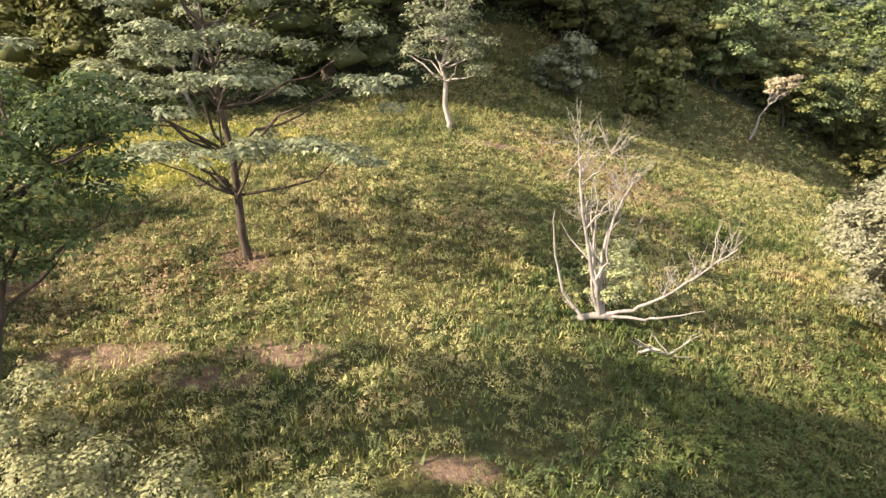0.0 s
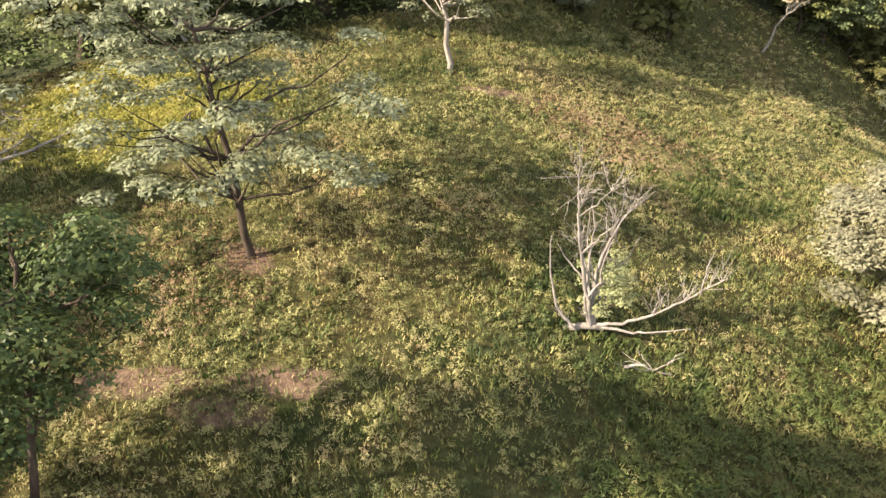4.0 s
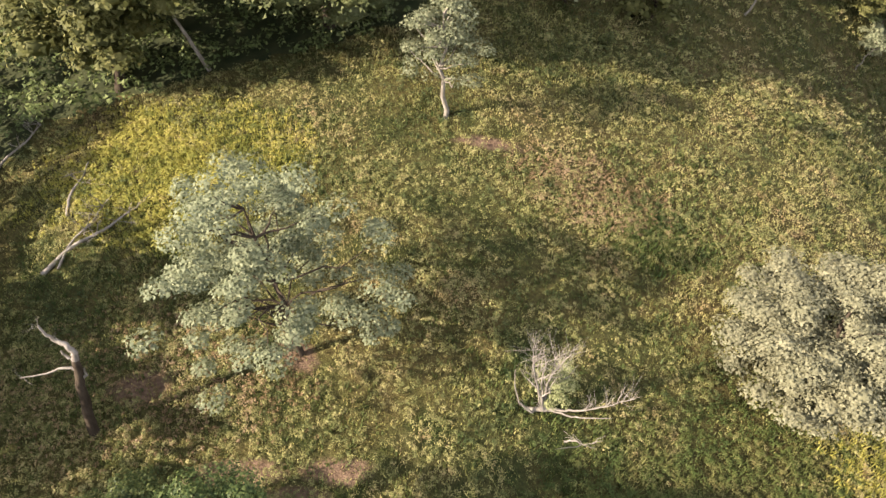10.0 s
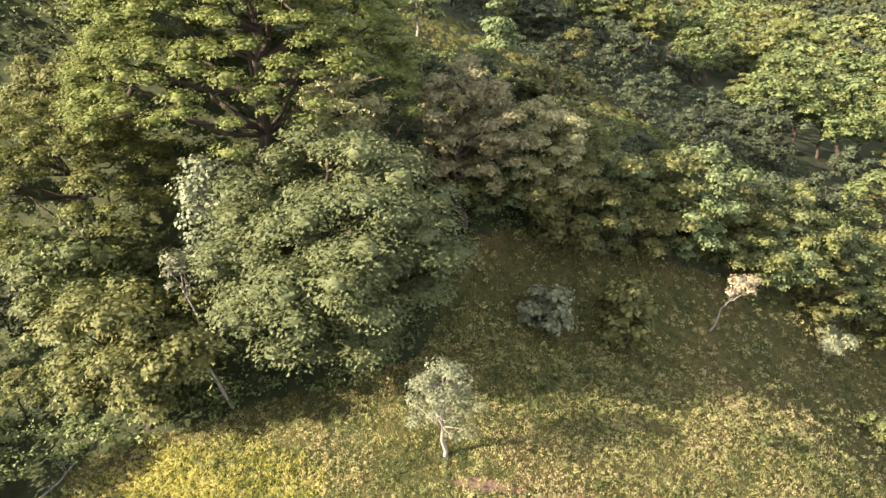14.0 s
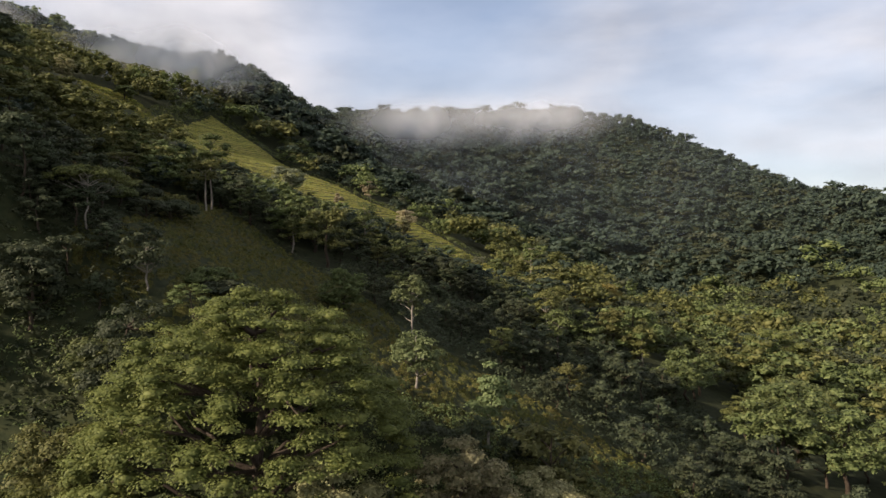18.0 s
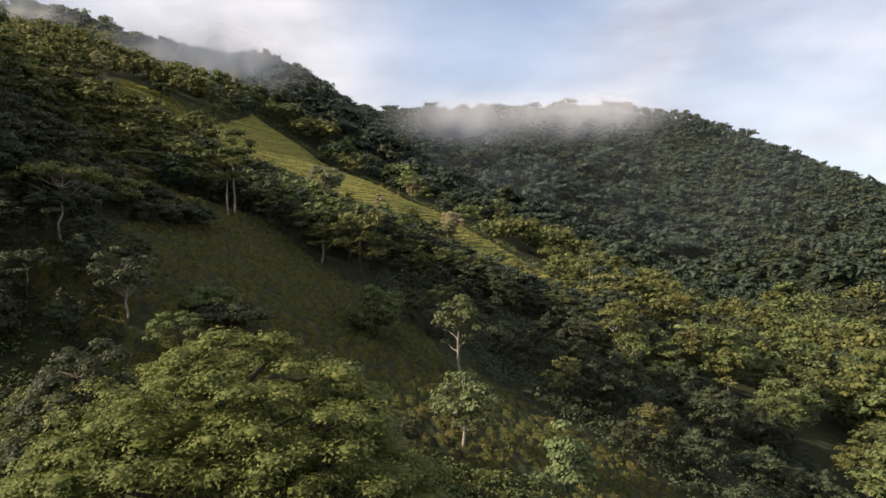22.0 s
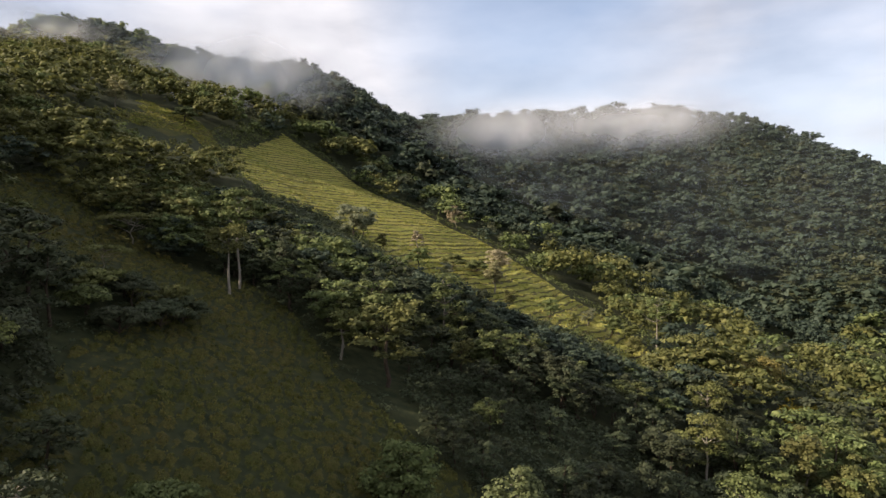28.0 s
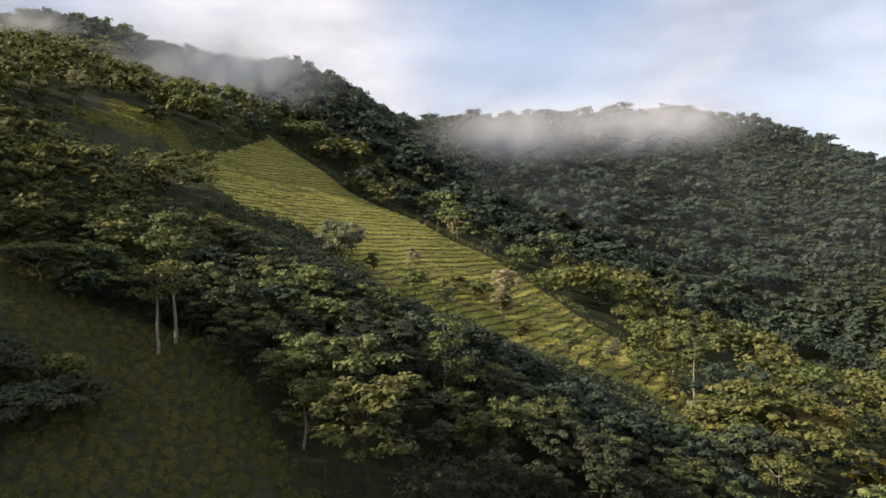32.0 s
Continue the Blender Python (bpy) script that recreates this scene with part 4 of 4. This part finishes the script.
snag = new("snag")
snag.location = (-19.2, 20.9, ground_z(-19.2, 20.9))
tagged(snag, "broken grey-brown standing dead trunk with bleached bent top", "snag")
wood_part("trunk", snag, [([(0.1, -0.1, -0.3), (0.35, 0.0, 1.6), (0.7, 0.15, 3.6), (1.0, 0.35, 5.4), (1.05, 0.4, 5.9)], 0.30, 0.19)], 10, BARK)
wood_part("limb", snag, [([(1.05, 0.4, 5.8), (1.1, 0.5, 6.3), (0.85, 0.6, 6.8), (0.4, 0.7, 7.0), (0.05, 0.7, 7.5), (-0.05, 0.7, 8.1)], 0.19, 0.05)], 8)
wood_part("limb", snag, [([(1.0, 0.3, 5.3), (0.4, 0.2, 5.5), (-0.5, 0.0, 5.3), (-1.7, -0.2, 5.2)], 0.09, 0.025)])
wood_part("limb", snag, [([(1.0, 0.45, 5.8), (0.7, 0.4, 6.1), (0.6, 0.4, 6.6)], 0.1, 0.04)])
wood_part("limb", snag, [([(0.85, 0.25, 4.4), (1.25, 0.3, 4.8), (1.3, 0.35, 5.3)], 0.08, 0.04)])
wood_part("twig", snag, twigs(8, [(-0.05, 0.7, 8.0), (0.4, 0.7, 7.0), (-1.5, -0.2, 5.2)], 3, 0.6, 0.012, 0.4), 4)


def fallen(x0, y0, x1, y1, r, label, seed, fans=2):
    z0, z1 = ground_z(x0, y0), ground_z(x1, y1)
    log = new("fallen_branch")
    log.location = (x0, y0, z0)
    tagged(log, label, "fallen branch")
    d = np.array([x1 - x0, y1 - y0, z1 - z0])
    side = np.array([-d[1], d[0], 0]) * 0.06
    wood_part("stem", log, [([(0, 0, 0.1), d * 0.35 + side + (0, 0, 0.35), d * 0.7 + (0, 0, 0.3), d + (0, 0, 0.35)], r, r * 0.4)], 7)
    wood_part("twig", log, twigs(seed, [d * 0.6 + (0, 0, 0.3), d * 0.85 + (0, 0, 0.3), d + (0, 0, 0.35)][:fans + 1], 4, 1.6, 0.03, 0.3), 4)
    return log


fallen(-26.0, 31.6, -21.3, 36.0, 0.17, "pale fallen trunk lying in dry grass", 31)
fallen(-25.0, 31.9, -23.4, 36.8, 0.09, "thin pale fallen branch beside the fallen trunk", 32)
fallen(-33.4, 40.0, -31.2, 45.6, 0.12, "pale branching fallen bough at the wood edge", 33)
fallen(-25.9, 36.2, -25.8, 41.0, 0.12, "dark fallen branch in the grass", 34, 1)
fallen(6.9, 21.0, 8.6, 20.6, 0.06, "short bleached branch lying by the dead tree", 35, 0)
# ---- grass and weeds ----
def grass_material(name, cols, clear=0.25):
    """Blades in patches: green, straw and rust, each blade a little different."""
    m, n, l, b = shader(name, 0.6)
    geo = n.new("ShaderNodeNewGeometry")
    at = geo.outputs["Position"]
    total = None
    for value, share in ((noise_tex(n, l, at, 0.12, 3), 0.9), (noise_tex(n, l, at, 0.8, 4), 1.0), (noise_tex(n, l, at, 3.0, 2), 0.45), (geo.outputs["Random Per Island"], 0.15)):
        ma = n.new("ShaderNodeMath")
        ma.operation = "MULTIPLY_ADD"
        l.new(value, ma.inputs[0])
        ma.inputs[1].default_value = share
        if total is None:
            ma.inputs[2].default_value = 0.0
        else:
            l.new(total, ma.inputs[2])
        total = ma.outputs["Value"]
    mr = n.new("ShaderNodeMapRange")
    mr.inputs["From Min"].default_value, mr.inputs["From Max"].default_value = 0.98, 1.50
    l.new(total, mr.inputs["Value"])
    r = ramp(n, [(i / (len(cols) - 1), c) for i, c in enumerate(cols)])
    l.new(mr.outputs["Result"], r.inputs["Fac"])
    l.new(r.outputs["Color"], b.inputs["Base Color"])
    tr, ms = n.new("ShaderNodeBsdfTranslucent"), n.new("ShaderNodeMixShader")
    l.new(r.outputs["Color"], tr.inputs["Color"])
    ms.inputs["Fac"].default_value = clear
    l.new(b.outputs["BSDF"], ms.inputs[1]), l.new(tr.outputs["BSDF"], ms.inputs[2])
    l.new(ms.outputs["Shader"], n["Material Output"].inputs["Surface"])
    return m


BLADE = grass_material("grass_blade", [(0.050, 0.070, 0.020), (0.140, 0.150, 0.044), (0.262, 0.246, 0.078), (0.340, 0.298, 0.122), (0.250, 0.180, 0.092)])
WEED = grass_material("weed_leaf", [(0.042, 0.062, 0.024), (0.115, 0.130, 0.048), (0.235, 0.228, 0.086), (0.320, 0.292, 0.132), (0.240, 0.172, 0.088)])


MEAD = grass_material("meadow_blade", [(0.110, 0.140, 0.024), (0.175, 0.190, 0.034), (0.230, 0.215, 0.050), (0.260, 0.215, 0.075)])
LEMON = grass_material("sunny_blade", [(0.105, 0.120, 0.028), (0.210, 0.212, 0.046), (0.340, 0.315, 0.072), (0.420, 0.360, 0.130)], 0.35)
RUST = grass_material("withered_leaf", [(0.075, 0.062, 0.030), (0.150, 0.105, 0.052), (0.235, 0.160, 0.090), (0.300, 0.225, 0.140)])
DUSK = grass_material("dull_blade", [(0.040, 0.056, 0.016), (0.080, 0.092, 0.028), (0.130, 0.128, 0.044), (0.160, 0.132, 0.056)])
SLOPE_SHADE = grass_material("slope_shade_blade", [(0.034, 0.047, 0.011), (0.074, 0.084, 0.020), (0.134, 0.128, 0.032), (0.160, 0.126, 0.040)])
LUSH_SHADE = grass_material("lush_shade_blade", [(0.028, 0.048, 0.014), (0.058, 0.082, 0.022), (0.100, 0.116, 0.034), (0.150, 0.135, 0.050)])


def scatter(rng_, n, box, poly, thin=None):
    x, y = rng_.uniform(box[0], box[1], n), rng_.uniform(box[2], box[3], n)
    keep = inside(x, y, poly)
    if thin is not None:
        keep &= rng_.uniform(size=n) >= thin(x, y)
    return x[keep], y[keep]


def tufts(name, label, seed, n, box, poly, blades, tall, wide, mat, spread, thin=None, tread_=False, lift=None):
    """Grass tufts: each blade a bent, tapering strip."""
    g = np.random.default_rng(seed)
    x, y = scatter(g, n, box, poly, thin)
    lush = 0.75 + 0.5 * np.clip(wave(x, y, 6.0, 6.0) + 0.5, 0, 1.3)
    x, y, lush = (np.repeat(v, blades) for v in (x, y, lush))
    z0 = height(x, y)
    if tread_:
        z0 = z0 + 0.3 * np.sin(z0 * 2 * np.pi / 2.1 + 1.2 * wave(x, y, 14, 7.0))
    if lift is not None:
        z0 = z0 + lift(x, y)
    m = len(x)
    a, h = g.uniform(0, 2 * np.pi, m), tall * g.uniform(0.5, 1.25, m) * lush
    lean = g.uniform(0.15, 0.85, m) * h
    ox, oy = g.normal(size=m) * spread, g.normal(size=m) * spread
    b = np.stack([x + ox, y + oy, z0 - 0.05], 1)
    d, s = np.stack([np.cos(a), np.sin(a), 0 * a], 1), np.stack([-np.sin(a), np.cos(a), 0 * a], 1) * (wide * g.uniform(0.6, 1.3, m))[:, None]
    up = np.array([0, 0, 1.0])
    t = b + d * lean[:, None] + up * h[:, None]
    v = np.stack([b - s, b + s, t], 1).reshape(-1, 3)
    ob = new(name, mesh_from(name, v, np.arange(3 * m).reshape(-1, 3), (mat,)))
    return tagged(ob, label, "grass", kind="stuff")


def weeds(name, label, seed, n, box, poly, leaves, tall, size, mat, thin=None, slim=1.0, lift=None):
    """Low broad-leaved weeds: small clouds of leaves over the turf."""
    g = np.random.default_rng(seed)
    x, y = scatter(g, n, box, poly, thin)
    c = np.stack([x, y, height(x, y) + tall * 0.45 + (0 if lift is None else lift(x, y))], 1)
    k = g.uniform(0.5, 1.0, len(x))[:, None] * g.uniform(0.8, 1.7, len(x))[:, None]
    v, f = leaf_cloud(g, c, np.array([1.0, 1.0, 0.8]) * tall * 0.6 * k, leaves, size, flat=0.35, tri=True, slim=slim)
    return tagged(new(name, mesh_from(name, v, f, (mat,))), label, "weeds", kind="stuff")


EDGE = [(-70, 44), (-34, 44), (-16, 50), (-4, 54), (4, 70), (24, 77), (50, 86), (80, 96), (70, 112), (10, 100), (-20, 92), (-60, 96)]
shorn = lambda x, y: worn(x, y) * 0.45
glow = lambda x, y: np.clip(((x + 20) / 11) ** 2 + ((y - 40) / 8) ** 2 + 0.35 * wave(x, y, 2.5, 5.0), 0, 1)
shade_mask = lambda x, y: step(-y + 0.25 * x, -25, -15) * step(x, 2, 9) * step(-x, -27, -21)
tufts("grass", "uneven green and straw-coloured pasture grass", 201, 46000, (-36, 40, 8, 62), PASTURE, 5, 0.19, 0.032, BLADE, 0.16, lambda x, y: shorn(x, y) + 0.9 * shade_mask(x, y) + 0.8 * (1 - glow(x, y)))
tufts("grass", "rough green and rusty grass low on the pasture", 202, 20000, (-38, 86, 50, 92), PASTURE, 4, 0.4, 0.08, DUSK, 0.15)
leafy = lambda x, y: np.clip(0.32 - 0.5 * wave(x, y, 1.6, 8.0), 0, 1) + 0.7 * (1 - glow(x, y)) + shorn(x, y) + 0.75 * shade_mask(x, y)
weeds("weeds", "broad-leaved weeds among the pasture grass", 203, 19000, (-28, 32, 10, 40), PASTURE, 26, 0.34, 0.115, WEED, leafy, 0.36)
weeds("weeds", "broad-leaved weeds on the upper pasture", 218, 13000, (-36, 40, 38, 62), PASTURE, 14, 0.42, 0.16, WEED, leafy, 0.42)
weeds("weeds", "lush weeds darkened for shade on the lower pasture", 219, 7500, (-4, 30, 8, 30), PASTURE, 22, 0.42, 0.15, LUSH_SHADE, lambda x, y: 1 - shade_mask(x, y), 0.42)
weeds("weeds", "lush weeds darkened for the shade of the wood", 220, 4000, (-32, -12, 8, 26), PASTURE, 20, 0.42, 0.09, LUSH_SHADE, lambda x, y: np.clip((x + 24) / 8, 0, 1), 0.6)
tufts("grass", "lush green grass in patches, dark for shade on the lower pasture", 210, 15000, (-30, 40, 8, 46), PASTURE, 6, 0.36, 0.05, LUSH_SHADE, 0.12,
      lambda x, y: np.clip(0.55 - 1.1 * wave(x, y, 4.5, 4.0) - 0.8 * shade_mask(x, y), 0, 1) + shorn(x, y))
weeds("weeds", "rank green weeds standing in the pasture", 206, 6500, (-36, 40, 8, 62), PASTURE, 18, 0.55, 0.12, WEED, lambda x, y: np.clip(0.8 - 1.2 * wave(x, y, 5.0, 3.0), 0, 1) + shorn(x, y) + 0.8 * shade_mask(x, y))
weeds("weeds", "leafy weeds on the near end of the pasture", 224, 5000, (-34, 70, -28, 11), PASTURE, 8, 0.5, 0.2, WEED, None, 0.6)
tufts("grass", "yellow-green and straw-coloured grass on the falling pasture", 222, 9000, (39, 86, 12, 60), PASTURE, 5, 0.3, 0.07, BLADE, 0.14)
weeds("weeds", "leafy weeds on the falling pasture", 223, 5000, (39, 86, 12, 60), PASTURE, 10, 0.5, 0.19, WEED, None, 0.5)
weeds("weeds", "coarse weeds low on the pasture", 207, 4000, (-38, 86, 55, 92), PASTURE, 16, 0.7, 0.2, WEED)


def ridge(x, y):
    """Distance, in metres, from the nearest of a net of narrow trodden ruts between tussocks."""
    x, y = x + 0.7 * wave(x, y, 1.1, 2.0) + 0.16 * y, 0.6 * y + 0.5 * wave(x, y, 1.3, 5.0)
    cell, first, second = 1.9, np.full(np.shape(x), 99.0), np.full(np.shape(x), 99.0)
    i0, j0 = np.floor(x / cell), np.floor(y / cell)
    for di in (-1, 0, 1):
        for dj in (-1, 0, 1):
            i, j = i0 + di, j0 + dj
            jx, jy = np.sin(i * 12.99 + j * 78.23) * 43758.5, np.sin(i * 39.35 + j * 11.14) * 24634.6
            d = np.hypot((i + jx - np.floor(jx)) * cell - x, (j + jy - np.floor(jy)) * cell - y)
            second = np.minimum(second, np.maximum(first, d))
            first = np.minimum(first, d)
    return (second - first) / 2


def tussock(x, y):
    """Height of the tussocks over the ruts."""
    return 0.05 + 0.60 * np.sqrt(np.clip((ridge(x, y) - 0.13) / 0.75, 0, 1)) + 0.05 * wave(x, y, 0.5, 4.0)


trod = lambda x, y: (ridge(x, y) < 0.26) * 1.0
WIDE = [(-38 + (x + 38) * 1.1, 140 + (y - 140) * 1.1) for x, y in SLOPE]
sx, sy = np.arange(-122, 50, 0.27), np.arange(84, 202, 0.36)
SX, SY = np.meshgrid(sx, sy)
kept = inside(SX, SY, WIDE)
cells = np.arange(SX.size).reshape(SX.shape)
corner = np.stack([cells[:-1, :-1], cells[:-1, 1:], cells[1:, 1:], cells[1:, :-1]], -1).reshape(-1, 4)
corner = corner[kept.ravel()[corner].all(1)]
used, back = np.unique(corner, return_inverse=True)
tx_, ty_ = SX.ravel()[used], SY.ravel()[used]
turf = new("turf", mesh_from("turf", np.stack([tx_, ty_, height(tx_, ty_) + tussock(tx_, ty_)], 1), back.reshape(-1, 4), (ROUGH_SHADED, FLOOR), (ridge(tx_, ty_)[back.reshape(-1, 4)].mean(1) < 0.19) * 1, True))
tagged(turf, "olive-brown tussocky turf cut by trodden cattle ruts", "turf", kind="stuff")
tufts("grass", "rough olive-green grass on the long slope", 204, 60000, (-120, 48, 84, 200), WIDE, 5, 0.30, 0.10, SLOPE_SHADE, 0.14, trod, lift=tussock)
weeds("weeds", "coarse weeds on the long slope", 208, 22000, (-120, 48, 84, 200), WIDE, 9, 0.40, 0.2, SLOPE_SHADE, trod, 0.6, lift=tussock)
OUTER = [(-38 + (x + 38) * 1.32, 140 + (y - 140) * 1.3) for x, y in SLOPE]
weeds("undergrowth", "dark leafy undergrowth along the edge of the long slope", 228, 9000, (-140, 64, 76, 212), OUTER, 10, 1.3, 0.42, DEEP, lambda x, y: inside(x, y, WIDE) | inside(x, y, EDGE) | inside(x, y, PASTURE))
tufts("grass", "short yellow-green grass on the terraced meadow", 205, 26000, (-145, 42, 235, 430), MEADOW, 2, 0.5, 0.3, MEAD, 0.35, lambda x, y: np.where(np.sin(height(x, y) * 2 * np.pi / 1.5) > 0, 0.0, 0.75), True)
tufts("grass", "green grass in the upper clearing", 226, 9000, (-210, -120, 298, 388), GLADE, 4, 0.5, 0.2, MEAD, 0.35)
LOWER = [(-98, 262), (-70, 246), (-40, 238), (36, 222), (39, 238), (24, 262), (-12, 264), (-45, 259), (-67, 285), (-82, 286), (-92, 274)]
weeds("undergrowth", "leafy undergrowth below the terraced meadow", 227, 4500, (-98, 39, 222, 290), LOWER, 12, 2.2, 0.6, DEEP)
ROUND = [(-50 + (x + 50) * 1.16, 325 + (y - 325) * 1.16) for x, y in MEADOW]
weeds("undergrowth", "leafy undergrowth round the terraced meadow", 229, 9000, (-160, 56, 215, 445), ROUND, 10, 2.6, 0.75, GREEN, lambda x, y: inside(x, y, MEADOW) | inside(x, y, GLADE))
patch = lambda px, py, rx, ry: (lambda x, y: np.clip(((x - px) / rx) ** 2 + ((y - py) / ry) ** 2 + 0.35 * wave(x, y, 2.5, 5.0), 0, 1))
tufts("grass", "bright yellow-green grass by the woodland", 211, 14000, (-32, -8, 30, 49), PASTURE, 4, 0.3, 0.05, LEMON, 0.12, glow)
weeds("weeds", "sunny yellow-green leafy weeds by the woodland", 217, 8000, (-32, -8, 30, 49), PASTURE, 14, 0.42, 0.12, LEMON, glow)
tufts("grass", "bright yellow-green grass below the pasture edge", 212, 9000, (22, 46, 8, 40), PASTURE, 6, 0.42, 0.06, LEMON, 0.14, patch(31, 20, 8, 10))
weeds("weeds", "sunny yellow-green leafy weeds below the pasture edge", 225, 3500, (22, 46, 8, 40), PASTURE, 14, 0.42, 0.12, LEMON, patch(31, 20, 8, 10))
tufts("grass", "vivid green grass in a small patch", 213, 5000, (9, 23, 31, 42), PASTURE, 6, 0.34, 0.05, LUSH_SHADE, 0.12, patch(16, 36.5, 5, 3.5))
weeds("weeds", "rust-brown withered weeds in a worn patch", 214, 4200, (3, 22, 33, 47), PASTURE, 12, 0.35, 0.11, RUST, patch(11.5, 40, 7, 4))
weeds("weeds", "rust-brown withered weeds under the layered tree", 215, 4200, (-30, -3, 16, 32), PASTURE, 12, 0.3, 0.1, RUST, patch(-16, 24, 11, 6))
weeds("undergrowth", "leafy undergrowth beneath the woodland edge", 209, 9000, (-70, 80, 44, 112), EDGE, 16, 1.5, 0.34, GREEN)
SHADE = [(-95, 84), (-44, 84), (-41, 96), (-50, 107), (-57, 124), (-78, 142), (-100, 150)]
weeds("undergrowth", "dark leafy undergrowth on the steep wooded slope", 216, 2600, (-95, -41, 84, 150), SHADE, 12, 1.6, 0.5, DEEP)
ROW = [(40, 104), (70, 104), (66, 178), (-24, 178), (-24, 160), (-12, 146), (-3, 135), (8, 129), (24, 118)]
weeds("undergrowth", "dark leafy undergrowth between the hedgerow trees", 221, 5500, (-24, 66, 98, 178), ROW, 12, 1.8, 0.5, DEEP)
# ---- low cloud on the ridges ----
def mist_material(name="mist", most=0.9, tint=(0.80, 0.82, 0.86)):
    """Thin cloud: each puff fades out from its middle in soft uneven wisps."""
    m, n, l, b = shader(name, 1.0)
    uv, geo = n.new("ShaderNodeUVMap"), n.new("ShaderNodeNewGeometry")
    sub, ln = n.new("ShaderNodeVectorMath"), n.new("ShaderNodeVectorMath")
    sub.operation, ln.operation = "SUBTRACT", "LENGTH"
    sub.inputs[1].default_value = (0.5, 0.5, 0)
    l.new(uv.outputs["UV"], sub.inputs[0])
    l.new(sub.outputs["Vector"], ln.inputs[0])
    fall = n.new("ShaderNodeMapRange")
    fall.interpolation_type = "SMOOTHSTEP"
    for sock, v in (("From Min", 0.5), ("From Max", 0.0), ("To Min", 0.0), ("To Max", 1.0)):
        fall.inputs[sock].default_value = v
    l.new(ln.outputs["Value"], fall.inputs["Value"])
    wisp = n.new("ShaderNodeMapRange")
    wisp.inputs["From Min"].default_value, wisp.inputs["From Max"].default_value = 0.22, 0.62
    l.new(noise_tex(n, l, geo.outputs["Position"], 0.012, 4), wisp.inputs["Value"])
    a1, a2 = n.new("ShaderNodeMath"), n.new("ShaderNodeMath")
    a1.operation = a2.operation = "MULTIPLY"
    l.new(fall.outputs["Result"], a1.inputs[0]), l.new(wisp.outputs["Result"], a1.inputs[1])
    l.new(a1.outputs["Value"], a2.inputs[0])
    a2.inputs[1].default_value = most
    b.inputs["Base Color"].default_value = (*tint, 1)
    b.inputs["Specular IOR Level"].default_value = 0.0
    tl, tr, half, top = n.new("ShaderNodeBsdfTranslucent"), n.new("ShaderNodeBsdfTransparent"), n.new("ShaderNodeMixShader"), n.new("ShaderNodeMixShader")
    tl.inputs["Color"].default_value = (*tint, 1)
    l.new(b.outputs["BSDF"], half.inputs[1]), l.new(tl.outputs["BSDF"], half.inputs[2])
    l.new(a2.outputs["Value"], top.inputs["Fac"])
    l.new(tr.outputs["BSDF"], top.inputs[1]), l.new(half.outputs["Shader"], top.inputs[2])
    l.new(top.outputs["Shader"], n["Material Output"].inputs["Surface"])
    return m


MIST = mist_material()
FARMIST = mist_material("far_mist", 0.62)
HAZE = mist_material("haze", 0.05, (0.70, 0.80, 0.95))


def mist(label, seed, az0, az1, r, low, high, mat=MIST):
    """A billowing bank of cloud hanging before a ridge, between two bearings and two slopes of sight."""
    n, m = 40, 10
    u, w = np.meshgrid(np.linspace(0, 1, n), np.linspace(0, 1, m))
    swell = wave(u * 300, w * 80, 30, seed)
    az, far = np.radians(az0 + (az1 - az0) * u), r + 2.0 * swell - 14 * np.sin(np.pi * w)
    z = 46 + far * (low + (high - low) * w) + 2 * swell
    v = np.stack([np.sin(az) * far, np.cos(az) * far, z], 2).reshape(-1, 3)
    q = (np.arange(m - 1)[:, None] * n + np.arange(n - 1)[None]).ravel()
    f = np.stack([q, q + 1, q + n + 1, q + n], 1)
    me = mesh_from("mist", v, f, (mat,), smooth=True)
    uv = me.uv_layers.new(name="UVMap")
    uv.data.foreach_set("uv", np.stack([u.ravel(), w.ravel()], 1)[f.ravel()].astype(np.float32).ravel())
    return tagged(new("mist", me), label, "mist", kind="stuff")


mist("grey-white cloud lying on the near ridge", 1.0, -32, -12, 500, 0.185, 0.345)
mist("thin grey-white cloud drifting over the near ridge", 5.0, -29, -14, 475, 0.190, 0.325, FARMIST)
mist("grey-white cloud filling the far saddle", 2.0, -10, 8, 600, 0.130, 0.245, FARMIST)
mist("grey-white cloud lying on the far peak", 3.0, -2, 18, 640, 0.140, 0.250, FARMIST)
mist("thin cloud drifting before the far ridge", 6.0, -9, 16, 575, 0.140, 0.235, FARMIST)
mist("thin cloud touching the high summit", 7.0, -41, -29, 560, 0.265, 0.335, FARMIST)
mist("bluish sheet added for haze before the far mountainside", 4.0, -38, 42, 560, -0.10, 0.30, HAZE)
